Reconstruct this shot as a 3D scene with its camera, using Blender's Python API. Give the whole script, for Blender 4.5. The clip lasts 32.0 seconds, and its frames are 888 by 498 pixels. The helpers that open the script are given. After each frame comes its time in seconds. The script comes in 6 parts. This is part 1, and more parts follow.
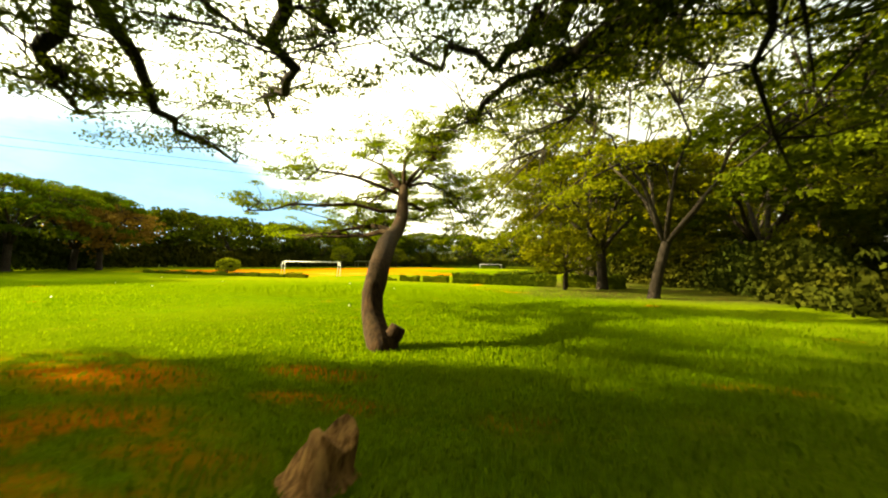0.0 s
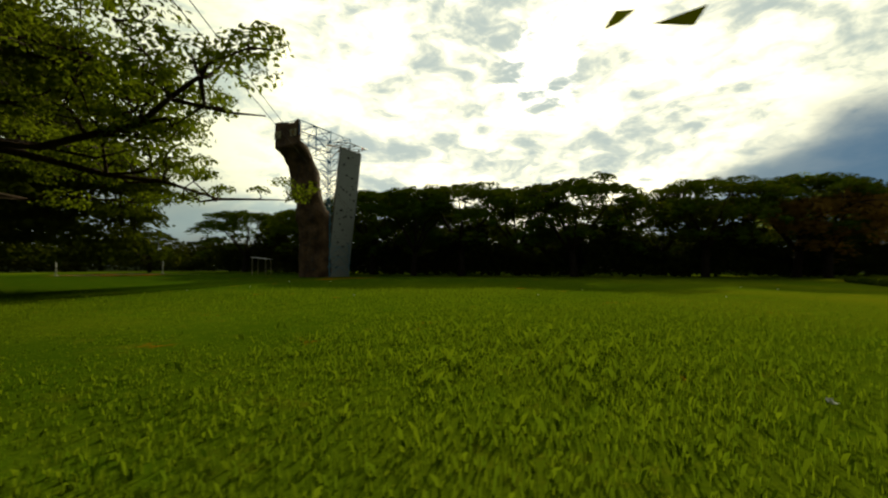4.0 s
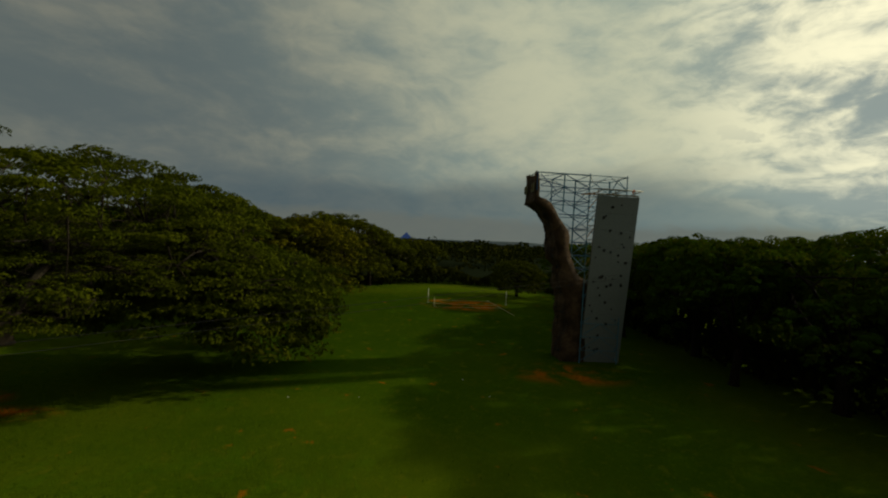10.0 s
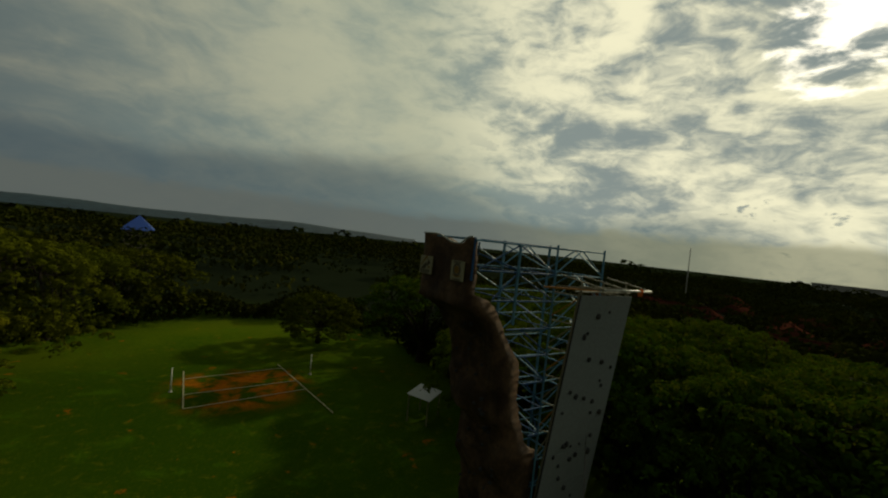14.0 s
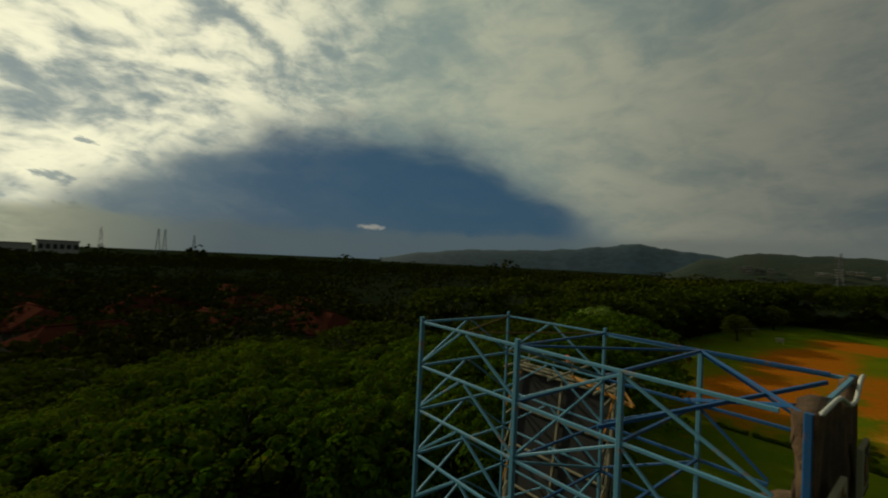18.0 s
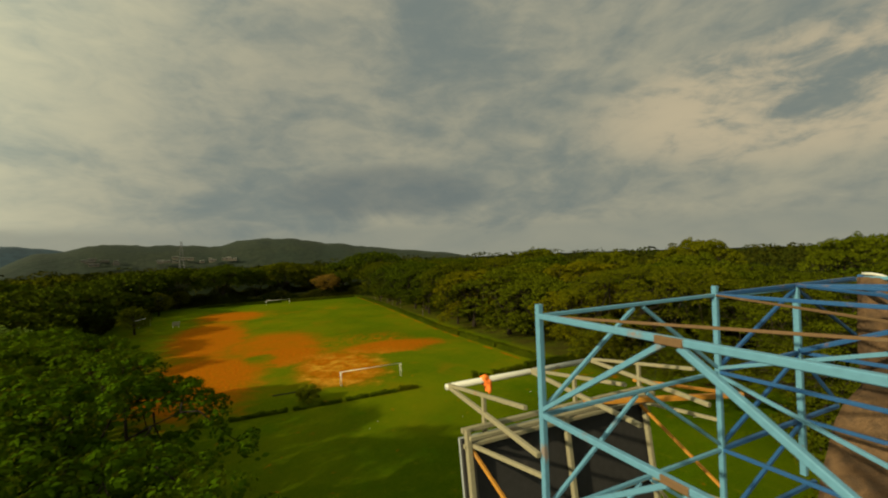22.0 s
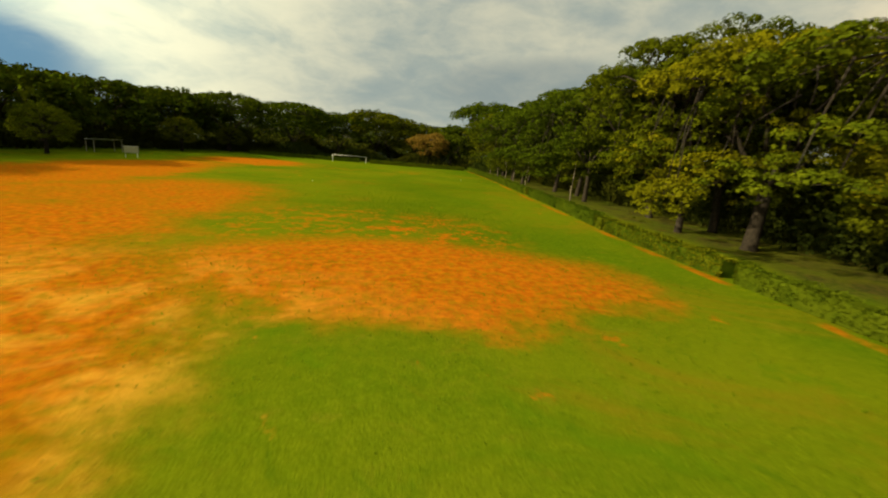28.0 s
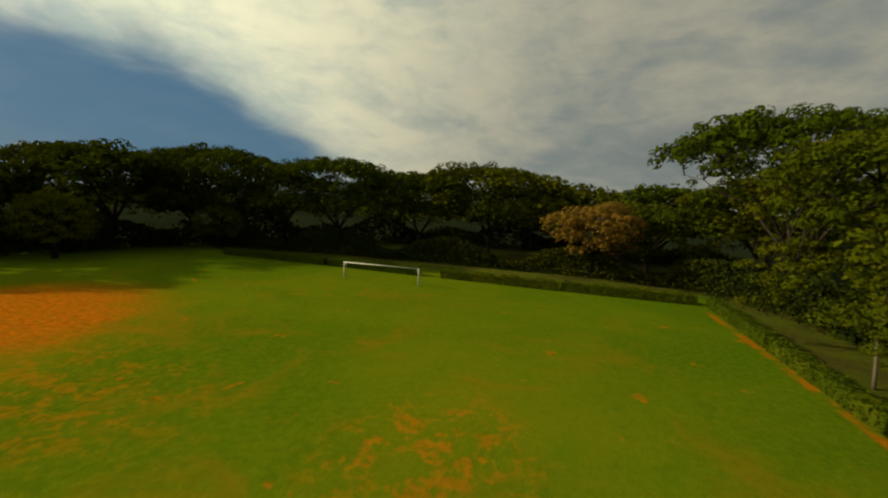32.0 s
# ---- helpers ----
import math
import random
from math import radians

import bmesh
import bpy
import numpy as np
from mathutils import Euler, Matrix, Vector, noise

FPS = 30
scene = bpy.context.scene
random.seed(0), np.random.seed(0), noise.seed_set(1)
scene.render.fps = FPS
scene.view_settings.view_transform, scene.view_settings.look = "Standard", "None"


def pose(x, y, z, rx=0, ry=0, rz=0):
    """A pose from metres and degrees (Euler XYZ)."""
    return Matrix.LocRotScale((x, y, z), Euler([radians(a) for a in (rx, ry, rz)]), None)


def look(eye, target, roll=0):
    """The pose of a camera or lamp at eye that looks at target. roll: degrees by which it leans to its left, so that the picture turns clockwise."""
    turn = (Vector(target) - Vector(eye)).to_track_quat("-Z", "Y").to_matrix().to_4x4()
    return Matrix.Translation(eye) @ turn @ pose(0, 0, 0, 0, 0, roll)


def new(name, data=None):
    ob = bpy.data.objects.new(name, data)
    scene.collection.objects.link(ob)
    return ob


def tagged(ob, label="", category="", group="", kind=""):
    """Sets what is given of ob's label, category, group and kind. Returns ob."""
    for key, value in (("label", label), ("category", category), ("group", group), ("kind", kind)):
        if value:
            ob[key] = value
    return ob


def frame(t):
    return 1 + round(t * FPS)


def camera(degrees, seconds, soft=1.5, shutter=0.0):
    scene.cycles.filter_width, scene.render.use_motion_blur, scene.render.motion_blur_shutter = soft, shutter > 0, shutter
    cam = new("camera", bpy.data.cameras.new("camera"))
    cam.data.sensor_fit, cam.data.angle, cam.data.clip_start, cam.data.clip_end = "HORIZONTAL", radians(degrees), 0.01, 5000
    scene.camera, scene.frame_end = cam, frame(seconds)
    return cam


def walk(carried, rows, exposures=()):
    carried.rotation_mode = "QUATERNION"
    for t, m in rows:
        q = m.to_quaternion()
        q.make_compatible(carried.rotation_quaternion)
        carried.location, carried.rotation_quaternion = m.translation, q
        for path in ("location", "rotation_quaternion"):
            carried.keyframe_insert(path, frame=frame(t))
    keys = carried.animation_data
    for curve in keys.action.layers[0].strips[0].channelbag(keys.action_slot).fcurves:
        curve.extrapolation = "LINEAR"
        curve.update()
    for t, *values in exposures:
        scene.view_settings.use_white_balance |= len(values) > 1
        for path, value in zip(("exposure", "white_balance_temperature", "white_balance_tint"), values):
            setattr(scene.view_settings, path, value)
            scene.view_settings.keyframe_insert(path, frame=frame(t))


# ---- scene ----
PATH = [
    (0, (29.271, -38.996, 1.588), (28.603, -37.112, 1.656), 1.0),
    (0.5, (28.706, -35.66, 1.646), (27.9, -33.83, 1.702), 0.6),
    (1, (27.934, -32.542, 1.659), (26.93, -30.813, 1.71), 1.1),
    (1.5, (26.824, -29.621, 1.611), (25.563, -28.069, 1.646), 4.4),
    (2, (25.769, -26.96, 1.549), (24.194, -25.728, 1.536), 7.0),
    (2.5, (25.031, -24.599, 1.505), (23.175, -23.854, 1.487), 6.8),
    (4.5, (21.21, -16.789, 1.297), (19.706, -18.101, 1.414), -1.3),
    (5, (17.951, -16.623, 1.8), (16.726, -18.195, 1.963), -1.9),
    (5.5, (16.336, -16.16, 1.667), (15.368, -17.894, 1.903), -3.6),
    (6, (14.175, -15.981, 2.209), (13.495, -17.835, 2.525), -4.6),
    (6.5, (12.039, -15.428, 1.925), (11.647, -17.349, 2.319), -4.1),
    (7, (10.615, -14.974, 2.536), (10.453, -16.932, 2.911), -3.8),
    (7.5, (8.98, -14.554, 2.851), (8.993, -16.531, 3.156), -2.3),
    (8, (8.042, -14.305, 4.084), (8.09, -16.288, 4.336), -1.9),
    (8.5, (7.192, -14.297, 5.363), (7.253, -16.287, 5.552), -1.1),
    (9, (6.498, -14.528, 6.329), (6.563, -16.524, 6.432), 0.0),
    (9.5, (5.461, -14.625, 6.979), (5.452, -16.624, 7.022), 1.8),
    (10, (4.968, -15.486, 8.586), (4.835, -17.481, 8.551), 3.2),
    (10.5, (5.276, -16.789, 9.388), (5.026, -18.773, 9.363), 4.3),
    (11, (6.223, -18.809, 10.268), (5.749, -20.752, 10.271), 4.2),
    (11.5, (6.100, -20.750, 11.400), (5.565, -22.677, 11.390), 4.9),
    (12, (6.060, -22.680, 12.450), (5.532, -24.609, 12.418), 4.4),
    (12.5, (6.150, -25.200, 13.350), (5.455, -27.075, 13.313), 6.5),
    (13, (6.207, -27.846, 14.025), (5.385, -29.668, 13.969), 5.5),
    (13.5, (5.108, -31.932, 13.709), (4.157, -33.691, 13.658), 6.0),
    (15.5, (4.28, -44.352, 15.564), (2.482, -45.229, 15.56), 2.5),
    (16, (3.194, -47.229, 15.586), (1.243, -47.667, 15.603), 1.7),
    (16.5, (2.108, -49.538, 15.705), (0.108, -49.538, 15.714), 1.1),
    (17, (0.771, -51.592, 15.712), (-1.188, -51.191, 15.725), 1.5),
    (17.5, (-0.688, -53.6, 15.72), (-2.512, -52.781, 15.736), 2.0),
    (18, (-2.770, -55.25, 15.66), (-4.317, -53.984, 15.705), 2.8),
    (18.5, (-5.126, -55.42, 15.395), (-6.417, -53.894, 15.460), 3.0),
    (19, (-7.00, -55.60, 15.25), (-7.965, -53.851, 15.335), 2.5),
    (19.5, (-8.7, -55.4, 15.166), (-9.338, -53.507, 15.269), 1.8),
    (20, (-10.214, -55.105, 15.073), (-10.501, -53.128, 15.173), -0.0),
    (20.5, (-11.46, -54.091, 14.961), (-11.407, -52.094, 15.05), -2.0),
    (21, (-12.494, -52.958, 14.939), (-12.115, -50.995, 15.002), -2.3),
    (21.5, (-13.118, -51.541, 14.872), (-12.487, -49.643, 14.919), -1.8),
    (22, (-13.37, -49.893, 14.834), (-12.513, -48.086, 14.857), -2.1),
    (22.5, (-13.272, -47.913, 14.74), (-12.206, -46.221, 14.705), -2.2),
    (23, (-13.07, -45.793, 14.819), (-11.893, -44.181, 14.681), -2.7),
    (23.5, (-12.811, -43.436, 14.487), (-11.569, -41.886, 14.249), -4.0),
    (24, (-11.452, -40.531, 14.295), (-10.197, -39.019, 13.92), -5.4),
    (24.5, (-9.281, -37.147, 13.495), (-8.058, -35.647, 12.989), -5.7),
    (25, (-5.979, -33.374, 12.452), (-4.769, -31.868, 11.935), -4.5),
    (25.5, (-1.544, -28.706, 11.005), (-0.412, -27.143, 10.481), 3.4),
    (26, (4.489, -23.87, 9.557), (5.278, -22.123, 8.987), 11.0),
    (26.5, (8.552, -17.424, 8.054), (8.942, -15.552, 7.469), 10.6),
    (28.5, (7.475, 10.483, 3.402), (7.711, 12.423, 2.973), 3.7),
    (29, (7.698, 18.929, 3.112), (7.937, 20.874, 2.712), 1.9),
    (29.5, (8.4, 27.598, 3.087), (8.616, 29.57, 2.838), 1.4),
    (30, (9.668, 36.83, 3.318), (9.797, 38.821, 3.186), 4.3),
    (30.5, (10.963, 45.712, 3.673), (10.966, 47.711, 3.602), 6.0),
    (31, (11.891, 53.682, 4.186), (11.701, 55.672, 4.121), 5.5),
    (31.5, (11.852, 60.311, 5.425), (11.496, 62.276, 5.319), 5.1),
    (32, (12.963, 66.691, 7.026), (12.381, 68.595, 6.833), 3.2),
]
cam = camera(93.0, 32.0, soft=2.05, shutter=0.2)
EXPOSURES = [(0.0, 2.9, 7700, 9), (0.5, 2.25, 7700, 10), (1.0, 1.3, 7600, 9), (1.6, 1.25, 7400, 10), (2.0, 1.25, 7200, 10), (2.6, 1.2, 6900, 10), (3.4, 0.5, 6700, 10), (4.3, -0.15, 6500, 10), (5.0, -0.65, 6400, 9), (9.0, -0.75, 6400, 9), (13.0, -1.05, 6400, 9), (16.0, -1.0, 6150, 9), (17.0, -0.95, 6150, 9), (18.0, -0.95, 6200, 9), (20.0, -0.1, 6900, 10), (22.0, 0.2, 7050, 10), (24.0, 0.95, 7000, 9), (26.5, 1.1, 6900, 9), (28.5, 0.95, 6900, 9), (30.0, 0.7, 6900, 10), (31.0, 0.25, 6900, 11), (32.0, 0.2, 6900, 13)]
walk(cam, [(t, look(eye, target, roll)) for t, eye, target, roll in PATH], EXPOSURES)

SUN_YAW, SUN_ELEV = 104.5, 24.5
SUN_DIR = Vector((-math.sin(radians(SUN_YAW)) * math.cos(radians(SUN_ELEV)), math.cos(radians(SUN_YAW)) * math.cos(radians(SUN_ELEV)), math.sin(radians(SUN_ELEV))))

# ---- world, sun ----


def build_world():
    world = bpy.data.worlds.new("sky")
    scene.world = world
    world.use_nodes = True
    nt = world.node_tree
    nt.nodes.clear()
    nd, ln = nt.nodes.new, nt.links.new

    def math_node(op, a, b=None, c=None, clamp=False):
        n = nd("ShaderNodeMath")
        n.operation, n.use_clamp = op, clamp
        for k, v in enumerate((a, b, c)):
            if v is None:
                continue
            if isinstance(v, (int, float)):
                n.inputs[k].default_value = v
            else:
                ln(v, n.inputs[k])
        return n.outputs[0]

    def smooth(value, lo, hi):
        n = nd("ShaderNodeMapRange")
        n.interpolation_type = "SMOOTHERSTEP"
        ln(value, n.inputs[0])
        n.inputs[1].default_value, n.inputs[2].default_value = lo, hi
        return n.outputs[0]

    def mix(fac, a, b, blend="MIX"):
        n = nd("ShaderNodeMix")
        n.data_type, n.blend_type = "RGBA", blend
        for sock, v in ((n.inputs[0], fac), (n.inputs[6], a), (n.inputs[7], b)):
            if isinstance(v, (int, float)):
                sock.default_value = v
            elif isinstance(v, tuple):
                sock.default_value = (*v, 1)
            else:
                ln(v, sock)
        return n.outputs[2]

    tc = nd("ShaderNodeTexCoord")
    sep = nd("ShaderNodeSeparateXYZ")
    ln(tc.outputs["Generated"], sep.inputs[0])
    x, y, z = sep.outputs
    sky = nd("ShaderNodeTexSky")
    sky.sky_type, sky.sun_disc = "NISHITA", False
    sky.sun_elevation, sky.sun_rotation = radians(SUN_ELEV), radians(-SUN_YAW)
    base = mix(1.0, sky.outputs[0], (0.07, 0.07, 0.07), "MULTIPLY")
    # bearing and height in degrees
    yaw = math_node("MULTIPLY", math_node("ARCTAN2", math_node("MULTIPLY", x, -1.0), y), 57.2958)
    el = math_node("MULTIPLY", math_node("ARCSINE", z), 57.2958)
    comb = nd("ShaderNodeCombineXYZ")
    ln(x, comb.inputs[0])
    ln(y, comb.inputs[1])
    ln(math_node("MULTIPLY", z, 2.2), comb.inputs[2])

    def clouds(scale, detail, rough, shift, distort=0.3):
        m = nd("ShaderNodeMapping")
        m.inputs["Location"].default_value = shift
        ln(comb.outputs[0], m.inputs["Vector"])
        n = nd("ShaderNodeTexNoise")
        n.inputs["Scale"].default_value, n.inputs["Detail"].default_value = scale, detail
        n.inputs["Roughness"].default_value, n.inputs["Distortion"].default_value = rough, distort
        ln(m.outputs[0], n.inputs["Vector"])
        return n.outputs[0]

    big = clouds(1.25, 3, 0.5, (3.1, 1.7, 0), 0.5)
    mid = clouds(3.6, 5, 0.55, (0.4, 5.2, 1.0), 0.6)
    fine = clouds(13.0, 7, 0.62, (2.0, 0.3, 0), 0.4)
    lump = math_node("ADD", math_node("MULTIPLY", mid, 0.60), math_node("MULTIPLY", fine, 0.40))
    # how near the sun's place in the sky
    dot = nd("ShaderNodeVectorMath")
    dot.operation = "DOT_PRODUCT"
    ln(tc.outputs["Generated"], dot.inputs[0])
    dot.inputs[1].default_value = SUN_DIR
    cosang = dot.outputs["Value"]
    wide = smooth(cosang, -0.25, 0.95)
    near = smooth(cosang, 0.66, 0.975)
    core = smooth(math_node("ADD", cosang, math_node("MULTIPLY", math_node("SUBTRACT", lump, 0.5), 0.030)), 0.9940, 0.9984)
    shade = math_node("ADD", math_node("ADD", math_node("MULTIPLY", big, 0.36), math_node("MULTIPLY", mid, 0.42)), math_node("MULTIPLY", fine, 0.22))
    grey = mix(smooth(shade, 0.34, 0.66), (0.146, 0.178, 0.178), (0.305, 0.298, 0.236))
    lit = mix(smooth(lump, 0.37, 0.61), (0.38, 0.43, 0.41), (1.58, 1.44, 0.98))
    deck = mix(math_node("MULTIPLY", wide, 0.75), grey, mix(1.0, grey, (2.9, 2.95, 2.55), "MULTIPLY"))
    deck = mix(math_node("MULTIPLY", near, 0.82), deck, lit)
    lean = math_node("ADD", math_node("MULTIPLY", y, -0.75), math_node("MULTIPLY", x, -0.65))
    south = math_node("MULTIPLY_ADD", lean, 0.588, 0.588, clamp=True)
    deck = mix(1.0, deck, mix(south, (1.00, 1.02, 1.00), (1.34, 1.36, 1.34)), "MULTIPLY")
    deck = mix(math_node("MULTIPLY", core, 0.95), deck, (3.4, 3.1, 2.4))
    # small clear holes below the sun
    hole = math_node("MULTIPLY", math_node("MULTIPLY", smooth(lump, 0.585, 0.635), near), math_node("SUBTRACT", 1.0, smooth(el, 11.0, 17.0)))
    deck = mix(math_node("MULTIPLY", hole, 0.7), deck, (0.20, 0.33, 0.40))
    # under the deck's far edge: rain-blue air to the west and south-south-east, pale haze elsewhere
    ragged = math_node("MULTIPLY", math_node("SUBTRACT", math_node("ADD", math_node("MULTIPLY", big, 0.6), math_node("MULTIPLY", mid, 0.4)), 0.5), 26.0)
    west_top = math_node("MULTIPLY", math_node("MULTIPLY", smooth(yaw, 12.0, 62.0), math_node("SUBTRACT", 1.0, smooth(yaw, 64.0, 114.0))), 17.2)
    low = math_node("SUBTRACT", 1.0, smooth(math_node("SUBTRACT", math_node("SUBTRACT", el, ragged), west_top), -4.0, 4.0))
    south_band = math_node("MAXIMUM", smooth(yaw, 128.0, 158.0), math_node("SUBTRACT", 1.0, smooth(yaw, -172.0, -120.0)))
    low_south = math_node("MULTIPLY", south_band, math_node("SUBTRACT", 1.0, smooth(math_node("SUBTRACT", el, math_node("MULTIPLY", ragged, 0.7)), 5.5, 11.0)))
    blue = mix(0.12, (0.017, 0.100, 0.195), base)
    blue = mix(math_node("MULTIPLY", smooth(cosang, 0.80, 0.97), 0.50), blue, (0.34, 0.44, 0.42))
    col = mix(math_node("MULTIPLY", low_south, 0.72), deck, (0.105, 0.165, 0.195))
    clear = math_node("MULTIPLY", low, smooth(west_top, 0.0, 9.0))
    col = mix(math_node("MULTIPLY", clear, 0.95), col, blue)
    teal = math_node("MULTIPLY", math_node("MULTIPLY", smooth(yaw, 100.0, 118.0), math_node("SUBTRACT", 1.0, smooth(yaw, 140.0, 165.0))), math_node("SUBTRACT", 1.0, smooth(math_node("SUBTRACT", el, math_node("MULTIPLY", ragged, 0.6)), 4.0, 9.0)))
    col = mix(math_node("MULTIPLY", teal, 0.7), col, (0.24, 0.34, 0.34))
    # a dark rain cloud with a flat base low in the north
    spot = math_node("ADD", math_node("POWER", math_node("DIVIDE", math_node("ADD", yaw, 18.0), 15.0), 2.0), math_node("POWER", math_node("DIVIDE", math_node("SUBTRACT", el, math_node("MULTIPLY_ADD", ragged, 0.35, 8.6)), 3.6), 2.0))
    col = mix(math_node("MULTIPLY", math_node("SUBTRACT", 1.0, smooth(spot, 0.2, 1.3)), 0.55), col, (0.095, 0.130, 0.145))
    # cream evening light on the clouds low in the east
    cream = math_node("ADD", math_node("POWER", math_node("DIVIDE", math_node("ADD", yaw, 68.0), 24.0), 2.0), math_node("POWER", math_node("DIVIDE", math_node("SUBTRACT", el, 15.0), 7.0), 2.0))
    col = mix(math_node("MULTIPLY", math_node("MULTIPLY", math_node("SUBTRACT", 1.0, smooth(cream, 0.1, 1.4)), smooth(lump, 0.40, 0.60)), 0.75), col, (0.46, 0.40, 0.28))
    # pale bank along the horizon
    bank_top = math_node("MULTIPLY_ADD", math_node("SUBTRACT", lump, 0.5), 5.0, 3.0)
    haze = math_node("SUBTRACT", 1.0, smooth(math_node("SUBTRACT", el, bank_top), -0.6, 1.2))
    pale = mix(smooth(cosang, 0.70, 0.97), (0.225, 0.245, 0.210), (0.50, 0.50, 0.30))
    pale = mix(math_node("MULTIPLY", smooth(yaw, 20.0, 40.0), math_node("SUBTRACT", 1.0, smooth(yaw, 72.0, 100.0))), pale, (0.165, 0.215, 0.215))
    col = mix(math_node("MULTIPLY", haze, 0.75), col, pale)
    puff = math_node("ADD", math_node("POWER", math_node("DIVIDE", math_node("SUBTRACT", yaw, 60.5), 2.3), 2.0), math_node("POWER", math_node("DIVIDE", math_node("SUBTRACT", el, 3.7), 0.55), 2.0))
    col = mix(math_node("MULTIPLY", math_node("SUBTRACT", 1.0, smooth(math_node("MULTIPLY_ADD", math_node("SUBTRACT", fine, 0.5), 4.0, puff), 0.3, 1.0)), 0.8), col, (0.62, 0.58, 0.47))
    bg = nd("ShaderNodeBackground")
    ln(col, bg.inputs[0])
    bg.inputs[1].default_value = 1.0
    out = nd("ShaderNodeOutputWorld")
    ln(bg.outputs[0], out.inputs[0])


build_world()
sun_data = bpy.data.lights.new("sun", "SUN")
sun_data.energy, sun_data.angle, sun_data.color = 5.2, radians(1.5), (1.0, 0.90, 0.60)
sun = new("sun", sun_data)
sun.matrix_world = look(SUN_DIR * 100, (0, 0, 0))

# ---- materials ----


class Mat:
    """A node material under construction."""

    def __init__(self, name):
        self.m = bpy.data.materials.new(name)
        self.m.use_nodes = True
        self.nt = self.m.node_tree
        self.nt.nodes.clear()
        self.out = self.nt.nodes.new("ShaderNodeOutputMaterial")
        self.p = self.nt.nodes.new("ShaderNodeBsdfPrincipled")
        self.link(self.p.outputs[0], self.out.inputs[0])
        self.p.inputs["Specular IOR Level"].default_value = 0.2

    def link(self, a, b):
        self.nt.links.new(a, b)

    def put(self, sock, v):
        if isinstance(v, (int, float)):
            sock.default_value = v
        elif isinstance(v, tuple):
            sock.default_value = (*v, 1) if len(v) == 3 and len(sock.default_value) == 4 else v
        else:
            self.link(v, sock)

    def coords(self, kind="Object"):
        return self.nt.nodes.new("ShaderNodeTexCoord").outputs[kind]

    def position(self):
        return self.nt.nodes.new("ShaderNodeNewGeometry").outputs["Position"]

    def noise(self, vec, scale, detail=4, rough=0.55, distort=0.0):
        n = self.nt.nodes.new("ShaderNodeTexNoise")
        n.inputs["Scale"].default_value, n.inputs["Detail"].default_value = scale, detail
        n.inputs["Roughness"].default_value, n.inputs["Distortion"].default_value = rough, distort
        if vec is not None:
            self.link(vec, n.inputs["Vector"])
        return n.outputs[0]

    def ramp(self, v, lo, hi, a=0.0, b=1.0):
        n = self.nt.nodes.new("ShaderNodeMapRange")
        n.interpolation_type = "SMOOTHSTEP"
        self.link(v, n.inputs[0])
        for k, q in enumerate((lo, hi, a, b)):
            n.inputs[k + 1].default_value = q
        return n.outputs[0]

    def calc(self, op, a, b=0.0, c=0.0):
        n = self.nt.nodes.new("ShaderNodeMath")
        n.operation = op
        for k, v in enumerate((a, b, c)):
            self.put(n.inputs[k], v)
        return n.outputs[0]

    def mix(self, f, a, b, blend="MIX"):
        n = self.nt.nodes.new("ShaderNodeMix")
        n.data_type, n.blend_type = "RGBA", blend
        self.put(n.inputs[0], f)
        self.put(n.inputs[6], a)
        self.put(n.inputs[7], b)
        return n.outputs[2]

    def bump(self, height, strength=0.3, distance=0.02):
        n = self.nt.nodes.new("ShaderNodeBump")
        n.inputs["Strength"].default_value, n.inputs["Distance"].default_value = strength, distance
        self.link(height, n.inputs["Height"])
        self.link(n.outputs[0], self.p.inputs["Normal"])

    def random(self, island=False):
        if island:
            return self.nt.nodes.new("ShaderNodeNewGeometry").outputs["Random Per Island"]
        return self.nt.nodes.new("ShaderNodeObjectInfo").outputs["Random"]

    def done(self, color, rough=0.6, metal=0.0):
        self.put(self.p.inputs["Base Color"], color)
        self.put(self.p.inputs["Roughness"], rough)
        self.p.inputs["Metallic"].default_value = metal
        return self.m


def leaf_material(name, dark, light, through_col, amount=0.35, tree_shift=0.6, gloss=0.0, wide=0.0):
    m = Mat(name)
    isl, obj = m.random(True), m.random()
    patch, tuft = m.noise(m.position(), 0.30, 3), m.noise(m.position(), 1.5, 2)
    c = m.mix(m.calc("MULTIPLY_ADD", isl, 0.6, m.ramp(tuft, 0.35, 0.65, 0.0, 0.4)), dark, light)
    warm = (light[0] * 1.35, light[1] * 0.94, light[2] * 0.6)
    c = m.mix(m.calc("MULTIPLY", m.ramp(obj, 0.35, 1.0), tree_shift), c, warm)
    if wide:
        c = m.mix(m.ramp(m.noise(m.position(), wide, 2), 0.42, 0.60, 0.0, 0.6), c, warm)
    c = m.mix(m.ramp(patch, 0.35, 0.65, 0.0, 0.45), c, dark)
    m.done(c, 0.75)
    m.p.inputs["Specular IOR Level"].default_value = gloss
    tr = m.nt.nodes.new("ShaderNodeBsdfTranslucent")
    m.put(tr.inputs[0], m.mix(isl, through_col, (through_col[0] * 0.6, through_col[1] * 0.7, through_col[2])))
    mx = m.nt.nodes.new("ShaderNodeMixShader")
    mx.inputs[0].default_value = amount
    m.link(m.p.outputs[0], mx.inputs[1])
    m.link(tr.outputs[0], mx.inputs[2])
    m.link(mx.outputs[0], m.out.inputs[0])
    return m.m


